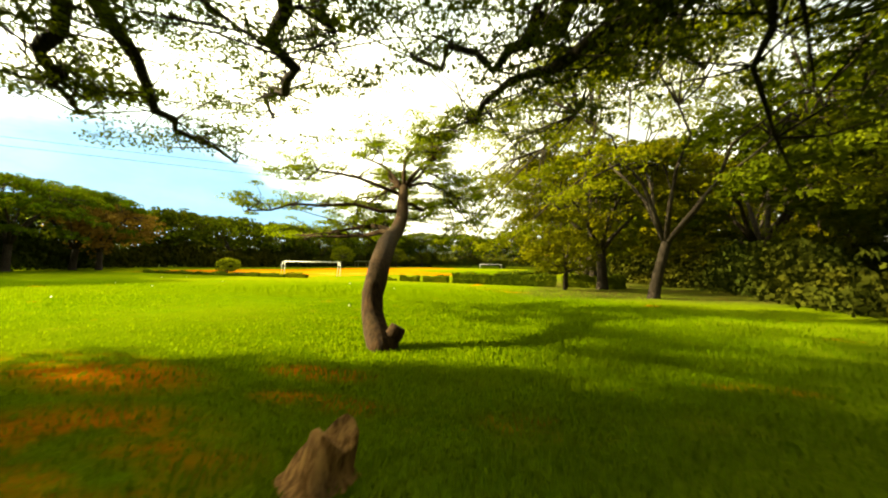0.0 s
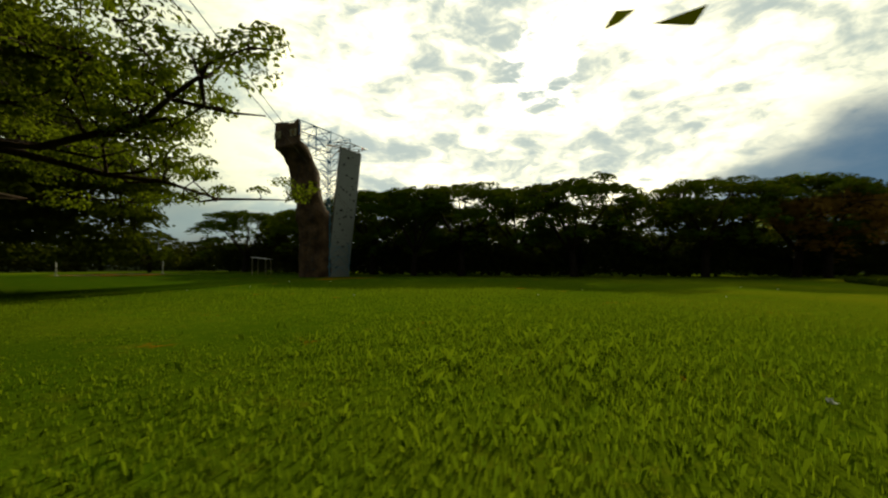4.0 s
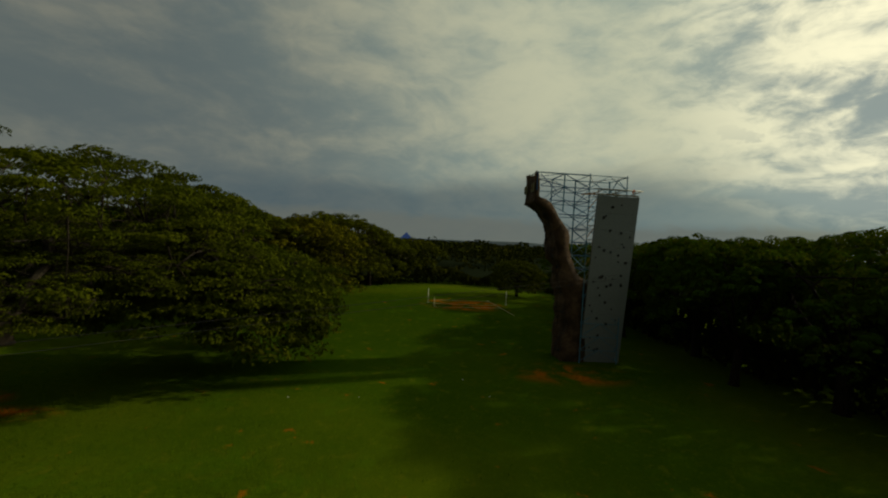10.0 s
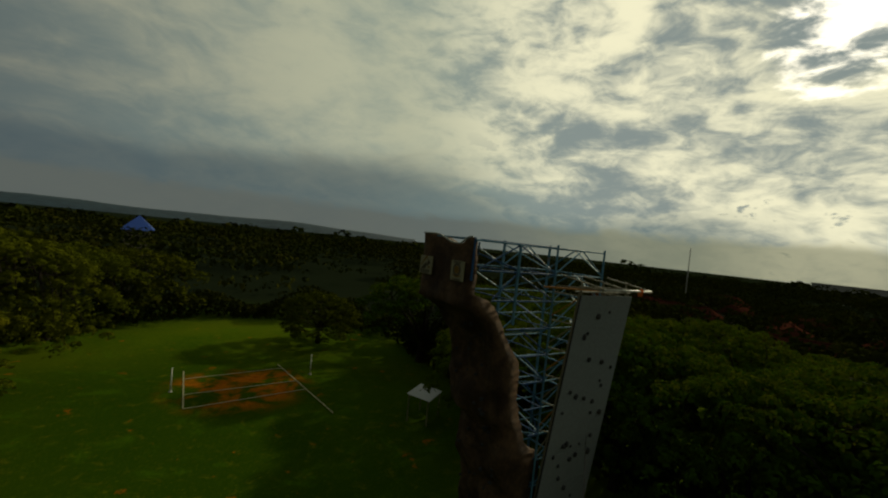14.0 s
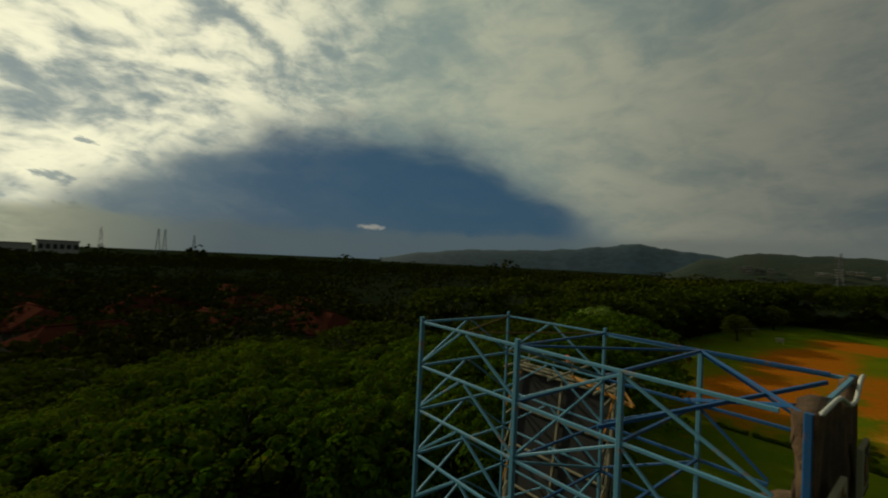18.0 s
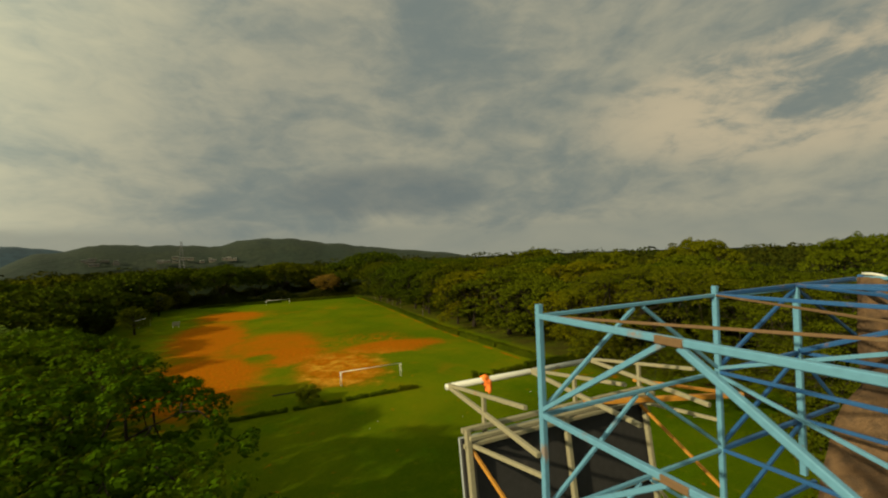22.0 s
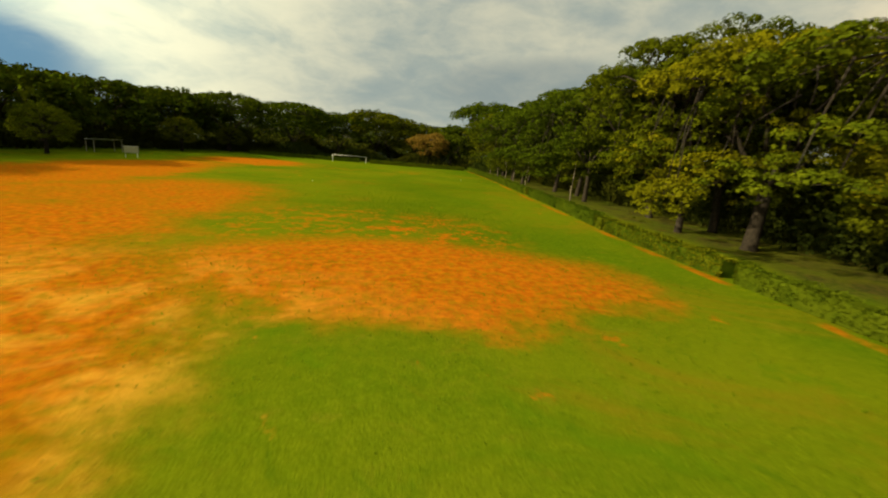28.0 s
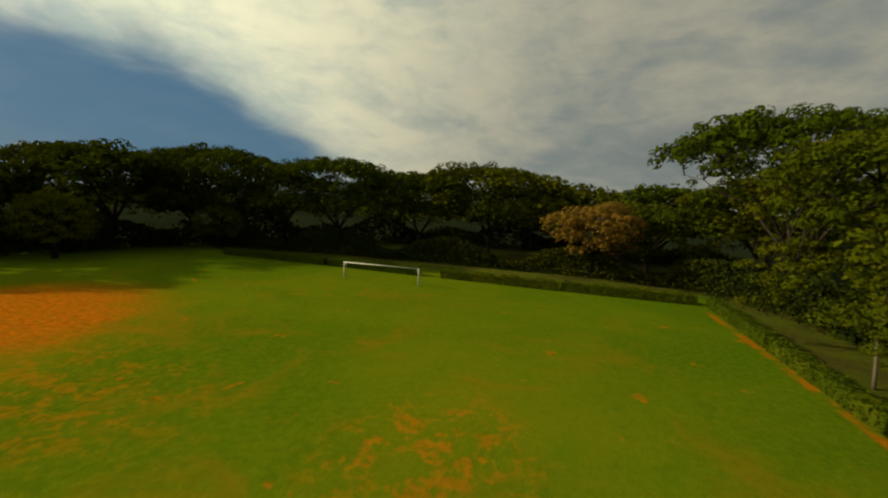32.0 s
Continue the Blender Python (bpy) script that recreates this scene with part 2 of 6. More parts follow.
LEAF = leaf_material("leaf_rain_tree", (0.012, 0.023, 0.0015), (0.050, 0.066, 0.003), (0.08, 0.09, 0.003), 0.12)
LEAF_NEAR = leaf_material("leaf_near", (0.024, 0.040, 0.0015), (0.068, 0.084, 0.003), (0.16, 0.20, 0.006), 0.40)
LEAF_GREEN = leaf_material("leaf_green", (0.015, 0.036, 0.0012), (0.054, 0.102, 0.003), (0.10, 0.11, 0.004), 0.22)
LEAF_EAST = leaf_material("leaf_east", (0.026, 0.037, 0.0020), (0.080, 0.092, 0.0040), (0.10, 0.11, 0.003), 0.16)
LEAF_WIDE = leaf_material("leaf_wide_tree", (0.032, 0.042, 0.0020), (0.100, 0.098, 0.0045), (0.15, 0.17, 0.005), 0.28)
LEAF_BUSH = leaf_material("leaf_bush", (0.050, 0.070, 0.003), (0.115, 0.125, 0.006), (0.20, 0.22, 0.01), 0.2)
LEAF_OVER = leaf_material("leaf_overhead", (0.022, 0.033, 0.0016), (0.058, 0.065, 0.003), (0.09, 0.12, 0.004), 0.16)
LEAF_BROWN = leaf_material("leaf_rusty", (0.06, 0.045, 0.010), (0.16, 0.095, 0.015), (0.30, 0.18, 0.02), 0.3)
LEAF_LIGHT = leaf_material("leaf_pale", (0.035, 0.065, 0.010), (0.085, 0.13, 0.025), (0.30, 0.38, 0.05), 0.35)
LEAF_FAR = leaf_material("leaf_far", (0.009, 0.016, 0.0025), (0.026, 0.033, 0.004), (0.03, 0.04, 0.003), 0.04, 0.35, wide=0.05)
LEAF_HEDGE = leaf_material("leaf_hedge", (0.020, 0.036, 0.002), (0.062, 0.080, 0.004), (0.10, 0.15, 0.01), 0.2)
GRASS_BLADE = leaf_material("grass_blade", (0.036, 0.076, 0.0015), (0.078, 0.116, 0.003), (0.15, 0.21, 0.005), 0.38, 0.0)


def bark_material(name, a, b, moss=(0.035, 0.033, 0.022)):
    m = Mat(name)
    v = m.coords()
    mp = m.nt.nodes.new("ShaderNodeMapping")
    mp.inputs["Scale"].default_value = (3, 3, 0.7)
    m.link(v, mp.inputs[0])
    n, k = m.noise(mp.outputs[0], 6, 8, 0.65), m.noise(v, 1.2, 4)
    c = m.mix(m.ramp(n, 0.35, 0.65), a, b)
    c = m.mix(m.ramp(k, 0.5, 0.7, 0, 0.5), c, moss)
    m.bump(n, 0.8, 0.04)
    m.p.inputs["Specular IOR Level"].default_value = 0.08
    return m.done(c, 0.95)


BARK = bark_material("bark", (0.009, 0.007, 0.005), (0.030, 0.023, 0.015))
BARK_WARM = bark_material("bark_warm", (0.010, 0.0055, 0.002), (0.034, 0.018, 0.006), (0.030, 0.021, 0.008))


def ground_material():
    m = Mat("lawn")
    pos = m.position()
    sep = m.nt.nodes.new("ShaderNodeSeparateXYZ")
    m.link(pos, sep.inputs[0])
    px, py = sep.outputs[0], sep.outputs[1]
    big, mid = m.noise(pos, 0.07, 5, 0.6, 0.4), m.noise(pos, 0.35, 6, 0.65, 0.5)
    fine, blade = m.noise(pos, 3.0, 5, 0.7), m.noise(pos, 22.0, 3, 0.7)
    grass = m.mix(m.ramp(big, 0.35, 0.65), (0.036, 0.078, 0.002), (0.074, 0.100, 0.003))
    grass = m.mix(m.ramp(fine, 0.35, 0.68, 0, 0.6), grass, (0.095, 0.125, 0.004))
    grass = m.mix(m.ramp(blade, 0.35, 0.6, 0.55, 0.0), grass, (0.014, 0.034, 0.001))
    soil = m.mix(m.ramp(fine, 0.3, 0.7), (0.20, 0.048, 0.003), (0.32, 0.092, 0.004))
    warp = m.noise(pos, 0.11, 6, 0.6, 0.6)

    def spot(cx, cy, rx, ry, soft=1.0):
        sway = 0.0 if min(rx, ry) < 3 else min(7.0, min(rx, ry) * 0.8)
        dx = m.calc("DIVIDE", m.calc("SUBTRACT", m.calc("MULTIPLY_ADD", m.calc("SUBTRACT", warp, 0.5), sway, px), cx), rx)
        dy = m.calc("DIVIDE", m.calc("SUBTRACT", m.calc("MULTIPLY_ADD", m.calc("SUBTRACT", mid, 0.5), sway, py), cy), ry)
        r = m.calc("SQRT", m.calc("ADD", m.calc("MULTIPLY", dx, dx), m.calc("MULTIPLY", dy, dy)))
        return m.ramp(r, 1.0 - soft * 0.6, 1.0 + soft * 0.35, 1.0, 0.0)

    def join(*some):
        r = some[0]
        for s in some[1:]:
            r = m.calc("MAXIMUM", r, s)
        return r

    pitch = join(spot(-2.0, 9.0, 6.5, 11.0), spot(-19.0, 12.0, 8.5, 17.0), m.calc("MULTIPLY", spot(-20.0, 45.0, 8.0, 28.0), 0.92), m.calc("MULTIPLY", spot(-9.0, 31.0, 10.0, 15.0), 0.78), spot(8.0, 17.0, 10.0, 5.5), spot(-8.5, 20.0, 8.0, 8.0), m.calc("MULTIPLY", spot(-17.0, 78.0, 10.0, 13.0), 0.9))
    pitch = m.calc("SUBTRACT", pitch, m.calc("MULTIPLY", spot(-11.5, 20.0, 2.4, 3.4), 0.7))
    soil = m.mix(m.calc("MULTIPLY", m.ramp(mid, 0.42, 0.66, 0, 0.85), spot(-1.0, 7.5, 9.5, 11.0)), soil, (0.42, 0.21, 0.022))
    worn = m.calc("ADD", m.calc("MULTIPLY", pitch, 0.62), m.calc("MULTIPLY", mid, 0.62))
    worn = m.calc("MULTIPLY", m.ramp(worn, 0.43, 0.88), m.ramp(m.noise(pos, 2.2, 6, 0.7, 0.4), 0.30, 0.58, 0.45, 1.0))
    sparse = join(spot(9.5, 24.5, 4.6, 6.5), m.calc("MULTIPLY", spot(4.0, 25.0, 8.0, 7.0), 0.62), m.calc("MULTIPLY", spot(9.5, 78.0, 3.0, 3.5), 0.55), m.calc("MULTIPLY", spot(-6.0, 76.0, 9.0, 5.0), 0.35))
    patchy = m.calc("MULTIPLY", sparse, m.ramp(m.noise(pos, 0.75, 12, 0.78, 0.15), 0.50, 0.555, 0.0, 0.9))
    court = m.calc("MULTIPLY", join(spot(-2.2, -73.2, 5.5, 5.0, 0.6), spot(-6.0, -43.5, 4.0, 2.2), spot(25.2, -36.6, 1.5, 0.9), spot(25.6, -33.8, 0.9, 0.4), spot(28.8, -34.7, 0.6, 0.35), spot(26.4, -34.9, 0.9, 0.3), spot(31.4, -32.2, 0.7, 0.3), spot(22.4, -35.0, 2.0, 0.8), spot(24.5, -13.9, 1.2, 0.8), spot(22.9, -11.5, 1.2, 0.4)), m.ramp(mid, 0.42, 0.6, 0.0, 0.85))
    specks = m.calc("MULTIPLY", m.ramp(m.noise(pos, 0.55, 5, 0.65, 0.3), 0.64, 0.70), 0.55)
    edge = m.calc("MULTIPLY", m.ramp(m.calc("ABSOLUTE", m.calc("SUBTRACT", px, m.ramp(py, 25.0, 85.0, 20.7, 23.6))), 0.10, 0.40, 1.0, 0.0), m.ramp(mid, 0.42, 0.60, 0.0, 0.7))
    edge = m.calc("MULTIPLY", edge, m.ramp(m.calc("ABSOLUTE", m.calc("SUBTRACT", py, 48.0)), 54.0, 58.0, 1.0, 0.0))
    bare = join(worn, patchy, court, specks, edge)
    # Greener lawn patches, also darkened in colour to stand for shade.
    lush_shade = m.calc("MULTIPLY", join(spot(17.0, -19.0, 14.0, 9.0, 0.9), spot(25.0, -28.5, 8.0, 10.0, 0.9), spot(3.0, -48.0, 19.0, 40.0, 0.9)), m.ramp(big, 0.3, 0.7, 0.9, 0.55))
    grass = m.mix(lush_shade, grass, (0.022, 0.048, 0.001))
    # Shade over the southern lawn, mixed into the grass colour.
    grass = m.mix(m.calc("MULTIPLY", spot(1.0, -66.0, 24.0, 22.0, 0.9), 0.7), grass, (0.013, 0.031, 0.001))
    # Field grass tinted yellower: drier turf, with sunlight painted in.
    dry_sunlit = m.calc("MULTIPLY", spot(-4.0, 34.0, 42.0, 66.0, 0.8), m.ramp(big, 0.3, 0.7, 0.12, 0.5))
    grass = m.mix(dry_sunlit, grass, (0.105, 0.112, 0.003))
    tint = m.calc("MULTIPLY", m.calc("MAXIMUM", pitch, m.calc("MULTIPLY", sparse, 0.4)), 0.35)
    c = m.mix(tint, grass, (0.13, 0.085, 0.003))
    blotch = m.noise(pos, 0.16, 8, 0.68, 0.8)
    c = m.mix(m.calc("MULTIPLY", m.ramp(blotch, 0.50, 0.66, 0.0, 0.60), spot(-4.0, 46.0, 42.0, 58.0, 0.5)), c, (0.125, 0.082, 0.004))
    c = m.mix(m.ramp(m.noise(pos, 0.28, 8, 0.7, 0.5), 0.54, 0.68, 0.0, 0.5), c, (0.040, 0.088, 0.002))
    c = m.mix(m.ramp(m.noise(pos, 9.0, 4, 0.7), 0.56, 0.72, 0.0, 0.45), c, (0.125, 0.150, 0.006))
    c = m.mix(m.ramp(m.noise(pos, 1.1, 8, 0.75, 0.6), 0.54, 0.68, 0.0, 0.42), c, (0.110, 0.104, 0.006))
    c = m.mix(m.ramp(m.noise(pos, 0.9, 7, 0.72, 0.9), 0.56, 0.70, 0.0, 0.45), c, (0.030, 0.064, 0.002))
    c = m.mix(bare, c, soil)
    # Bare soil below the trees, its colour darkened to stand for their shade.
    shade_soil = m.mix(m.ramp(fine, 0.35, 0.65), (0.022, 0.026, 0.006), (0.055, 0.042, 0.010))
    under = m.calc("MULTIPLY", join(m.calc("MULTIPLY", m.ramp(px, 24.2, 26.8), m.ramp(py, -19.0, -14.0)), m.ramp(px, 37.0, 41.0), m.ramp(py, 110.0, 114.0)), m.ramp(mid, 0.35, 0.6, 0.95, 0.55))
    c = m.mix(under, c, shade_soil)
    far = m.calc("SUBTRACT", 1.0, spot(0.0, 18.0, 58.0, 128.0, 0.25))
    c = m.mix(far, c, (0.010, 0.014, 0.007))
    h = m.calc("ADD", m.calc("MULTIPLY", fine, 0.6), m.calc("MULTIPLY", blade, 0.4))
    m.bump(h, 0.9, 0.032)
    m.p.inputs["Specular IOR Level"].default_value = 0.0
    return m.done(c, 1.0)


GROUND = ground_material()


def paint(name, col, rough=0.5, wear=(0.16, 0.09, 0.05), amount=0.5, scale=3.0):
    m = Mat(name)
    v = m.coords()
    n, k = m.noise(v, scale, 6, 0.65), m.noise(v, scale * 8, 4)
    c = m.mix(m.ramp(k, 0.3, 0.7, 0, 0.35), col, tuple(q * 0.65 for q in col))
    c = m.mix(m.ramp(n, 0.60, 0.68, 0, amount), c, wear)
    m.bump(k, 0.15, 0.01)
    m.p.inputs["Specular IOR Level"].default_value = 0.0 if rough > 0.6 else 0.2
    return m.done(c, rough)


STEEL_BLUE = paint("blue_paint", (0.080, 0.205, 0.29), 0.45, (0.20, 0.12, 0.07), 0.75, 2.2)
STEEL_RUST = paint("rusted_rail", (0.12, 0.075, 0.04), 0.7, (0.30, 0.28, 0.20), 0.6)
STEEL_DEEP = paint("deep_blue_paint", (0.016, 0.07, 0.18), 0.45, (0.14, 0.08, 0.05), 0.6)
STEEL_CREAM = paint("cream_paint", (0.21, 0.19, 0.12), 0.5, (0.22, 0.12, 0.06), 0.6)
PIPE_PAINT = paint("pipe_paint", (0.42, 0.42, 0.36), 0.5)
STEEL_ORANGE = paint("primer_orange", (0.34, 0.15, 0.02), 0.55)
WHITE_PAINT = paint("white_paint", (0.50, 0.49, 0.40), 0.5, (0.40, 0.33, 0.22), 0.4)
PANEL_GREY = paint("panel_grey", (0.22, 0.24, 0.235), 0.7, (0.20, 0.21, 0.20), 0.5, 1.2)
PANEL_BACK = paint("panel_back", (0.035, 0.034, 0.033), 0.8, (0.07, 0.06, 0.05), 0.5, 1.5)
HOLD_DARK = paint("hold_dark", (0.05, 0.05, 0.05), 0.7)
SIGN_WHITE = paint("sign_board", (0.28, 0.26, 0.16), 0.7, (0.30, 0.27, 0.20), 0.5, 5.0)
SIGN_INK = paint("sign_ink", (0.085, 0.075, 0.055), 0.8)
SIGN_OCHRE = paint("sign_ochre", (0.20, 0.12, 0.035), 0.8)
CABLE = paint("steel_cable", (0.03, 0.03, 0.03), 0.7)
ZINC = paint("zinc_sheet", (0.40, 0.41, 0.40), 0.4, (0.30, 0.20, 0.12), 0.5)
TARP = paint("blue_tarp", (0.03, 0.08, 0.35), 0.5)
CLOTH = paint("orange_cloth", (0.85, 0.20, 0.04), 0.8)
PLASTER = paint("plaster", (0.20, 0.17, 0.13), 0.8, (0.25, 0.22, 0.18), 0.6, 0.4)
TILE = paint("roof_tile", (0.050, 0.016, 0.010), 0.9, (0.075, 0.036, 0.026), 0.7, 0.5)
CONCRETE = paint("concrete", (0.34, 0.33, 0.30), 0.8, (0.18, 0.17, 0.15), 0.6, 0.4)
GLASS_DARK = paint("window_dark", (0.03, 0.035, 0.04), 0.2)
PYLON_STEEL = paint("galvanised_steel", (0.11, 0.112, 0.11), 0.7)
LITTER = paint("litter", (0.50, 0.50, 0.46), 0.6)


def rock_material():
    m = Mat("artificial_rock")
    v = m.coords()
    n, k, s = m.noise(v, 0.9, 6, 0.6, 0.4), m.noise(v, 5.0, 8, 0.7), m.noise(v, 22, 4)
    c = m.mix(m.ramp(n, 0.35, 0.65), (0.040, 0.022, 0.010), (0.120, 0.070, 0.034))
    c = m.mix(m.ramp(k, 0.4, 0.65, 0, 0.6), c, (0.036, 0.025, 0.016))
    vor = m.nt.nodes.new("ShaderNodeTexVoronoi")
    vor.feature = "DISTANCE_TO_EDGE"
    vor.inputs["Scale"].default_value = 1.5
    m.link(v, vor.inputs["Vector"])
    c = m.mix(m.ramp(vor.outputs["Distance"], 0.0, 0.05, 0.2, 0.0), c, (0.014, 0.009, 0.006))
    m.bump(m.calc("ADD", m.calc("MULTIPLY", k, 0.7), m.calc("MULTIPLY", s, 0.3)), 0.9, 0.10)
    return m.done(c, 0.85)


ROCK = rock_material()


def hill_material(name, a, b, scale):
    m = Mat(name)
    v = m.position()
    n, k = m.noise(v, scale, 6, 0.65), m.noise(v, scale * 9, 4)
    c = m.mix(m.ramp(n, 0.35, 0.65), a, b)
    c = m.mix(m.ramp(k, 0.4, 0.6, 0, 0.5), c, tuple(q * 0.55 for q in a))
    m.bump(k, 0.6, 6.0)
    return m.done(c, 0.95)


HILL_NEAR = hill_material("wooded_hill", (0.009, 0.017, 0.010), (0.017, 0.024, 0.012), 0.006)
# Distance haze is mixed into the far ridges' blue base colour.
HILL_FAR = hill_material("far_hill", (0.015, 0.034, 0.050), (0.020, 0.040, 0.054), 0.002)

# ---- mesh helpers ----


def mesh_from(name, verts, faces, material, smooth=False):
    me = bpy.data.meshes.new(name)
    me.from_pydata([tuple(v) for v in verts], [], [tuple(f) for f in faces])
    me.materials.append(material)
    if smooth:
        me.polygons.foreach_set("use_smooth", [True] * len(me.polygons))
    me.update()
    return me


def quads_mesh(name, verts, material):
    """A mesh of loose quads from an array of shape (n, 4, 3)."""
    verts = np.asarray(verts, dtype=np.float32)
    n = len(verts)
    me = bpy.data.meshes.new(name)
    me.vertices.add(n * 4)
    me.vertices.foreach_set("co", verts.reshape(-1))
    me.loops.add(n * 4)
    me.loops.foreach_set("vertex_index", np.arange(n * 4, dtype=np.int32))
    me.polygons.add(n)
    me.polygons.foreach_set("loop_start", np.arange(0, n * 4, 4, dtype=np.int32))
    me.materials.append(material)
    me.update(calc_edges=True)
    return me


def part(name, data, parent, label="", material=None):
    """A mesh or bmesh as one mesh object under a thing or a part."""
    if isinstance(data, bmesh.types.BMesh):
        me = bpy.data.meshes.new(name)
        data.to_mesh(me)
        data.free()
        data = me
    if material is not None:
        data.materials.append(material)
    ob = new(name, data)
    ob.parent = parent
    return tagged(ob, label)


def thing(name, label, category, at=(0, 0, 0), group="", kind="", turn=0.0):
    ob = new(name)
    ob.empty_display_size = 0.2
    ob.matrix_world = pose(*at, 0, 0, turn)
    return tagged(ob, label, category, group, kind)


def tube(points, radii, sides=6, verts=None, faces=None):
    """A tapering tube along points; adds to the lists and returns them."""
    verts = [] if verts is None else verts
    faces = [] if faces is None else faces
    base = len(verts)
    pts = [Vector(p) for p in points]
    for i, p in enumerate(pts):
        d = (pts[min(i + 1, len(pts) - 1)] - pts[max(i - 1, 0)]).normalized()
        a = d.orthogonal().normalized() if abs(d.z) > 0.95 else d.cross(Vector((0, 0, 1))).normalized()
        b = d.cross(a).normalized()
        for k in range(sides):
            w = 2 * math.pi * k / sides
            verts.append(p + (a * math.cos(w) + b * math.sin(w)) * radii[i])
    for i in range(len(pts) - 1):
        for k in range(sides):
            q = (k + 1) % sides
            faces.append((base + i * sides + k, base + i * sides + q, base + (i + 1) * sides + q, base + (i + 1) * sides + k))
    faces.append(tuple(base + k for k in reversed(range(sides))))
    faces.append(tuple(base + (len(pts) - 1) * sides + k for k in range(sides)))
    return verts, faces


def bar(a, b, w, material, name, parent, label="", depth=None):
    """A square steel section from a to b as a part, with chamfered long edges."""
    a, b = Vector(a), Vector(b)
    d = (b - a).normalized()
    s = d.cross(Vector((0, 0, 1)))
    s = s.normalized() if s.length > 0.05 else Vector((1, 0, 0))
    u = s.cross(d).normalized()
    h, k = w / 2, (depth or w) / 2
    c = min(h, k) * 0.25
    ring = [(-h + c, -k), (h - c, -k), (h, -k + c), (h, k - c), (h - c, k), (-h + c, k), (-h, k - c), (-h, -k + c)]
    verts = [p + s * x + u * y for p in (a, b) for x, y in ring]
    faces = [(i, (i + 1) % 8, 8 + (i + 1) % 8, 8 + i) for i in range(8)] + [tuple(reversed(range(8))), tuple(range(8, 16))]
    return part(name, mesh_from(name, verts, faces, material), parent, label)


def box_bm(x0, x1, y0, y1, z0, z1, bevel=0.0):
    bm = bmesh.new()
    bmesh.ops.create_cube(bm, size=1)
    for v in bm.verts:
        v.co = Vector((x0 + (v.co.x + 0.5) * (x1 - x0), y0 + (v.co.y + 0.5) * (y1 - y0), z0 + (v.co.z + 0.5) * (z1 - z0)))
    if bevel:
        bmesh.ops.bevel(bm, geom=bm.edges[:], offset=bevel, segments=2, affect="EDGES")
    return bm


def leaf_quads(rng, centres, normals, size, spread=0.5, aspect=0.55):
    """Leaf blades: bent-free rhombic quads round centres that face roughly along normals."""
    n = len(centres)
    nr = normals + rng.normal(0, spread, (n, 3))
    nr /= np.linalg.norm(nr, axis=1, keepdims=True) + 1e-9
    a = np.cross(nr, rng.normal(0, 1, (n, 3)))
    a /= np.linalg.norm(a, axis=1, keepdims=True) + 1e-9
    b = np.cross(nr, a)
    s = (size * rng.uniform(0.6, 1.3, n))[:, None]
    a, b = a * s * 0.5, b * s * 0.5 * aspect
    droop = nr * s * 0.12
    return np.stack([centres - a - droop, centres - b, centres + a - droop, centres + b], 1)


# ---- trees ----


def puff_leaves(rng, c, rad, flat, count, size, up=0.35, spread=0.45):
    d = rng.normal(0, 1, (count, 3))
    d[:, 2] = np.abs(d[:, 2]) * 1.0 - 0.25
    d /= np.linalg.norm(d, axis=1, keepdims=True) + 1e-9
    r = rad * rng.uniform(0.55, 1.05, (count, 1))
    p = c + d * r * np.array([1, 1, flat])
    nrm = d * np.array([0.9, 0.9, 1.0]) + np.array([0, 0, up])
    return leaf_quads(rng, p, nrm, size, spread)


def clump_leaves(rng, centres, radii, per, leaf, flat=0.72, spread=0.16):
    """Leaf blades over the upper sides of many small mounds."""
    n = len(centres) * per
    c, r = np.repeat(centres, per, axis=0), np.repeat(radii, per)[:, None]
    d = rng.normal(0, 1, (n, 3))
    d[:, 2] = np.abs(d[:, 2]) - 0.15
    d /= np.linalg.norm(d, axis=1, keepdims=True) + 1e-9
    p = c + d * r * np.array([1, 1, flat]) * rng.uniform(0.84, 1.04, (n, 1))
    return leaf_quads(rng, p, d + np.array([0, 0, 0.15]), leaf, spread, 0.65)


def plate_clumps(rng, c, size, clump, lean, arch=0.24):
    """Mound centres over one shallow, outward-leaning plate of foliage."""
    k = max(4, int((size / clump) ** 2 * 0.80))
    i = np.arange(k)
    q = np.sqrt((i + 0.5) / k) * rng.uniform(0.88, 1.10, k)
    w = i * 2.399963 + rng.uniform(0, 6.28) + rng.normal(0, 0.2, k)
    off = np.stack([q * np.cos(w), q * np.sin(w) * rng.uniform(0.75, 1.0), np.zeros(k)], 1) * size
    off[:, 2] = -size * arch * q ** 2 - off[:, 0] * lean[0] - off[:, 1] * lean[1] + rng.normal(0, clump * 0.26, k)
    return c + off, clump * rng.uniform(0.65, 1.30, k)


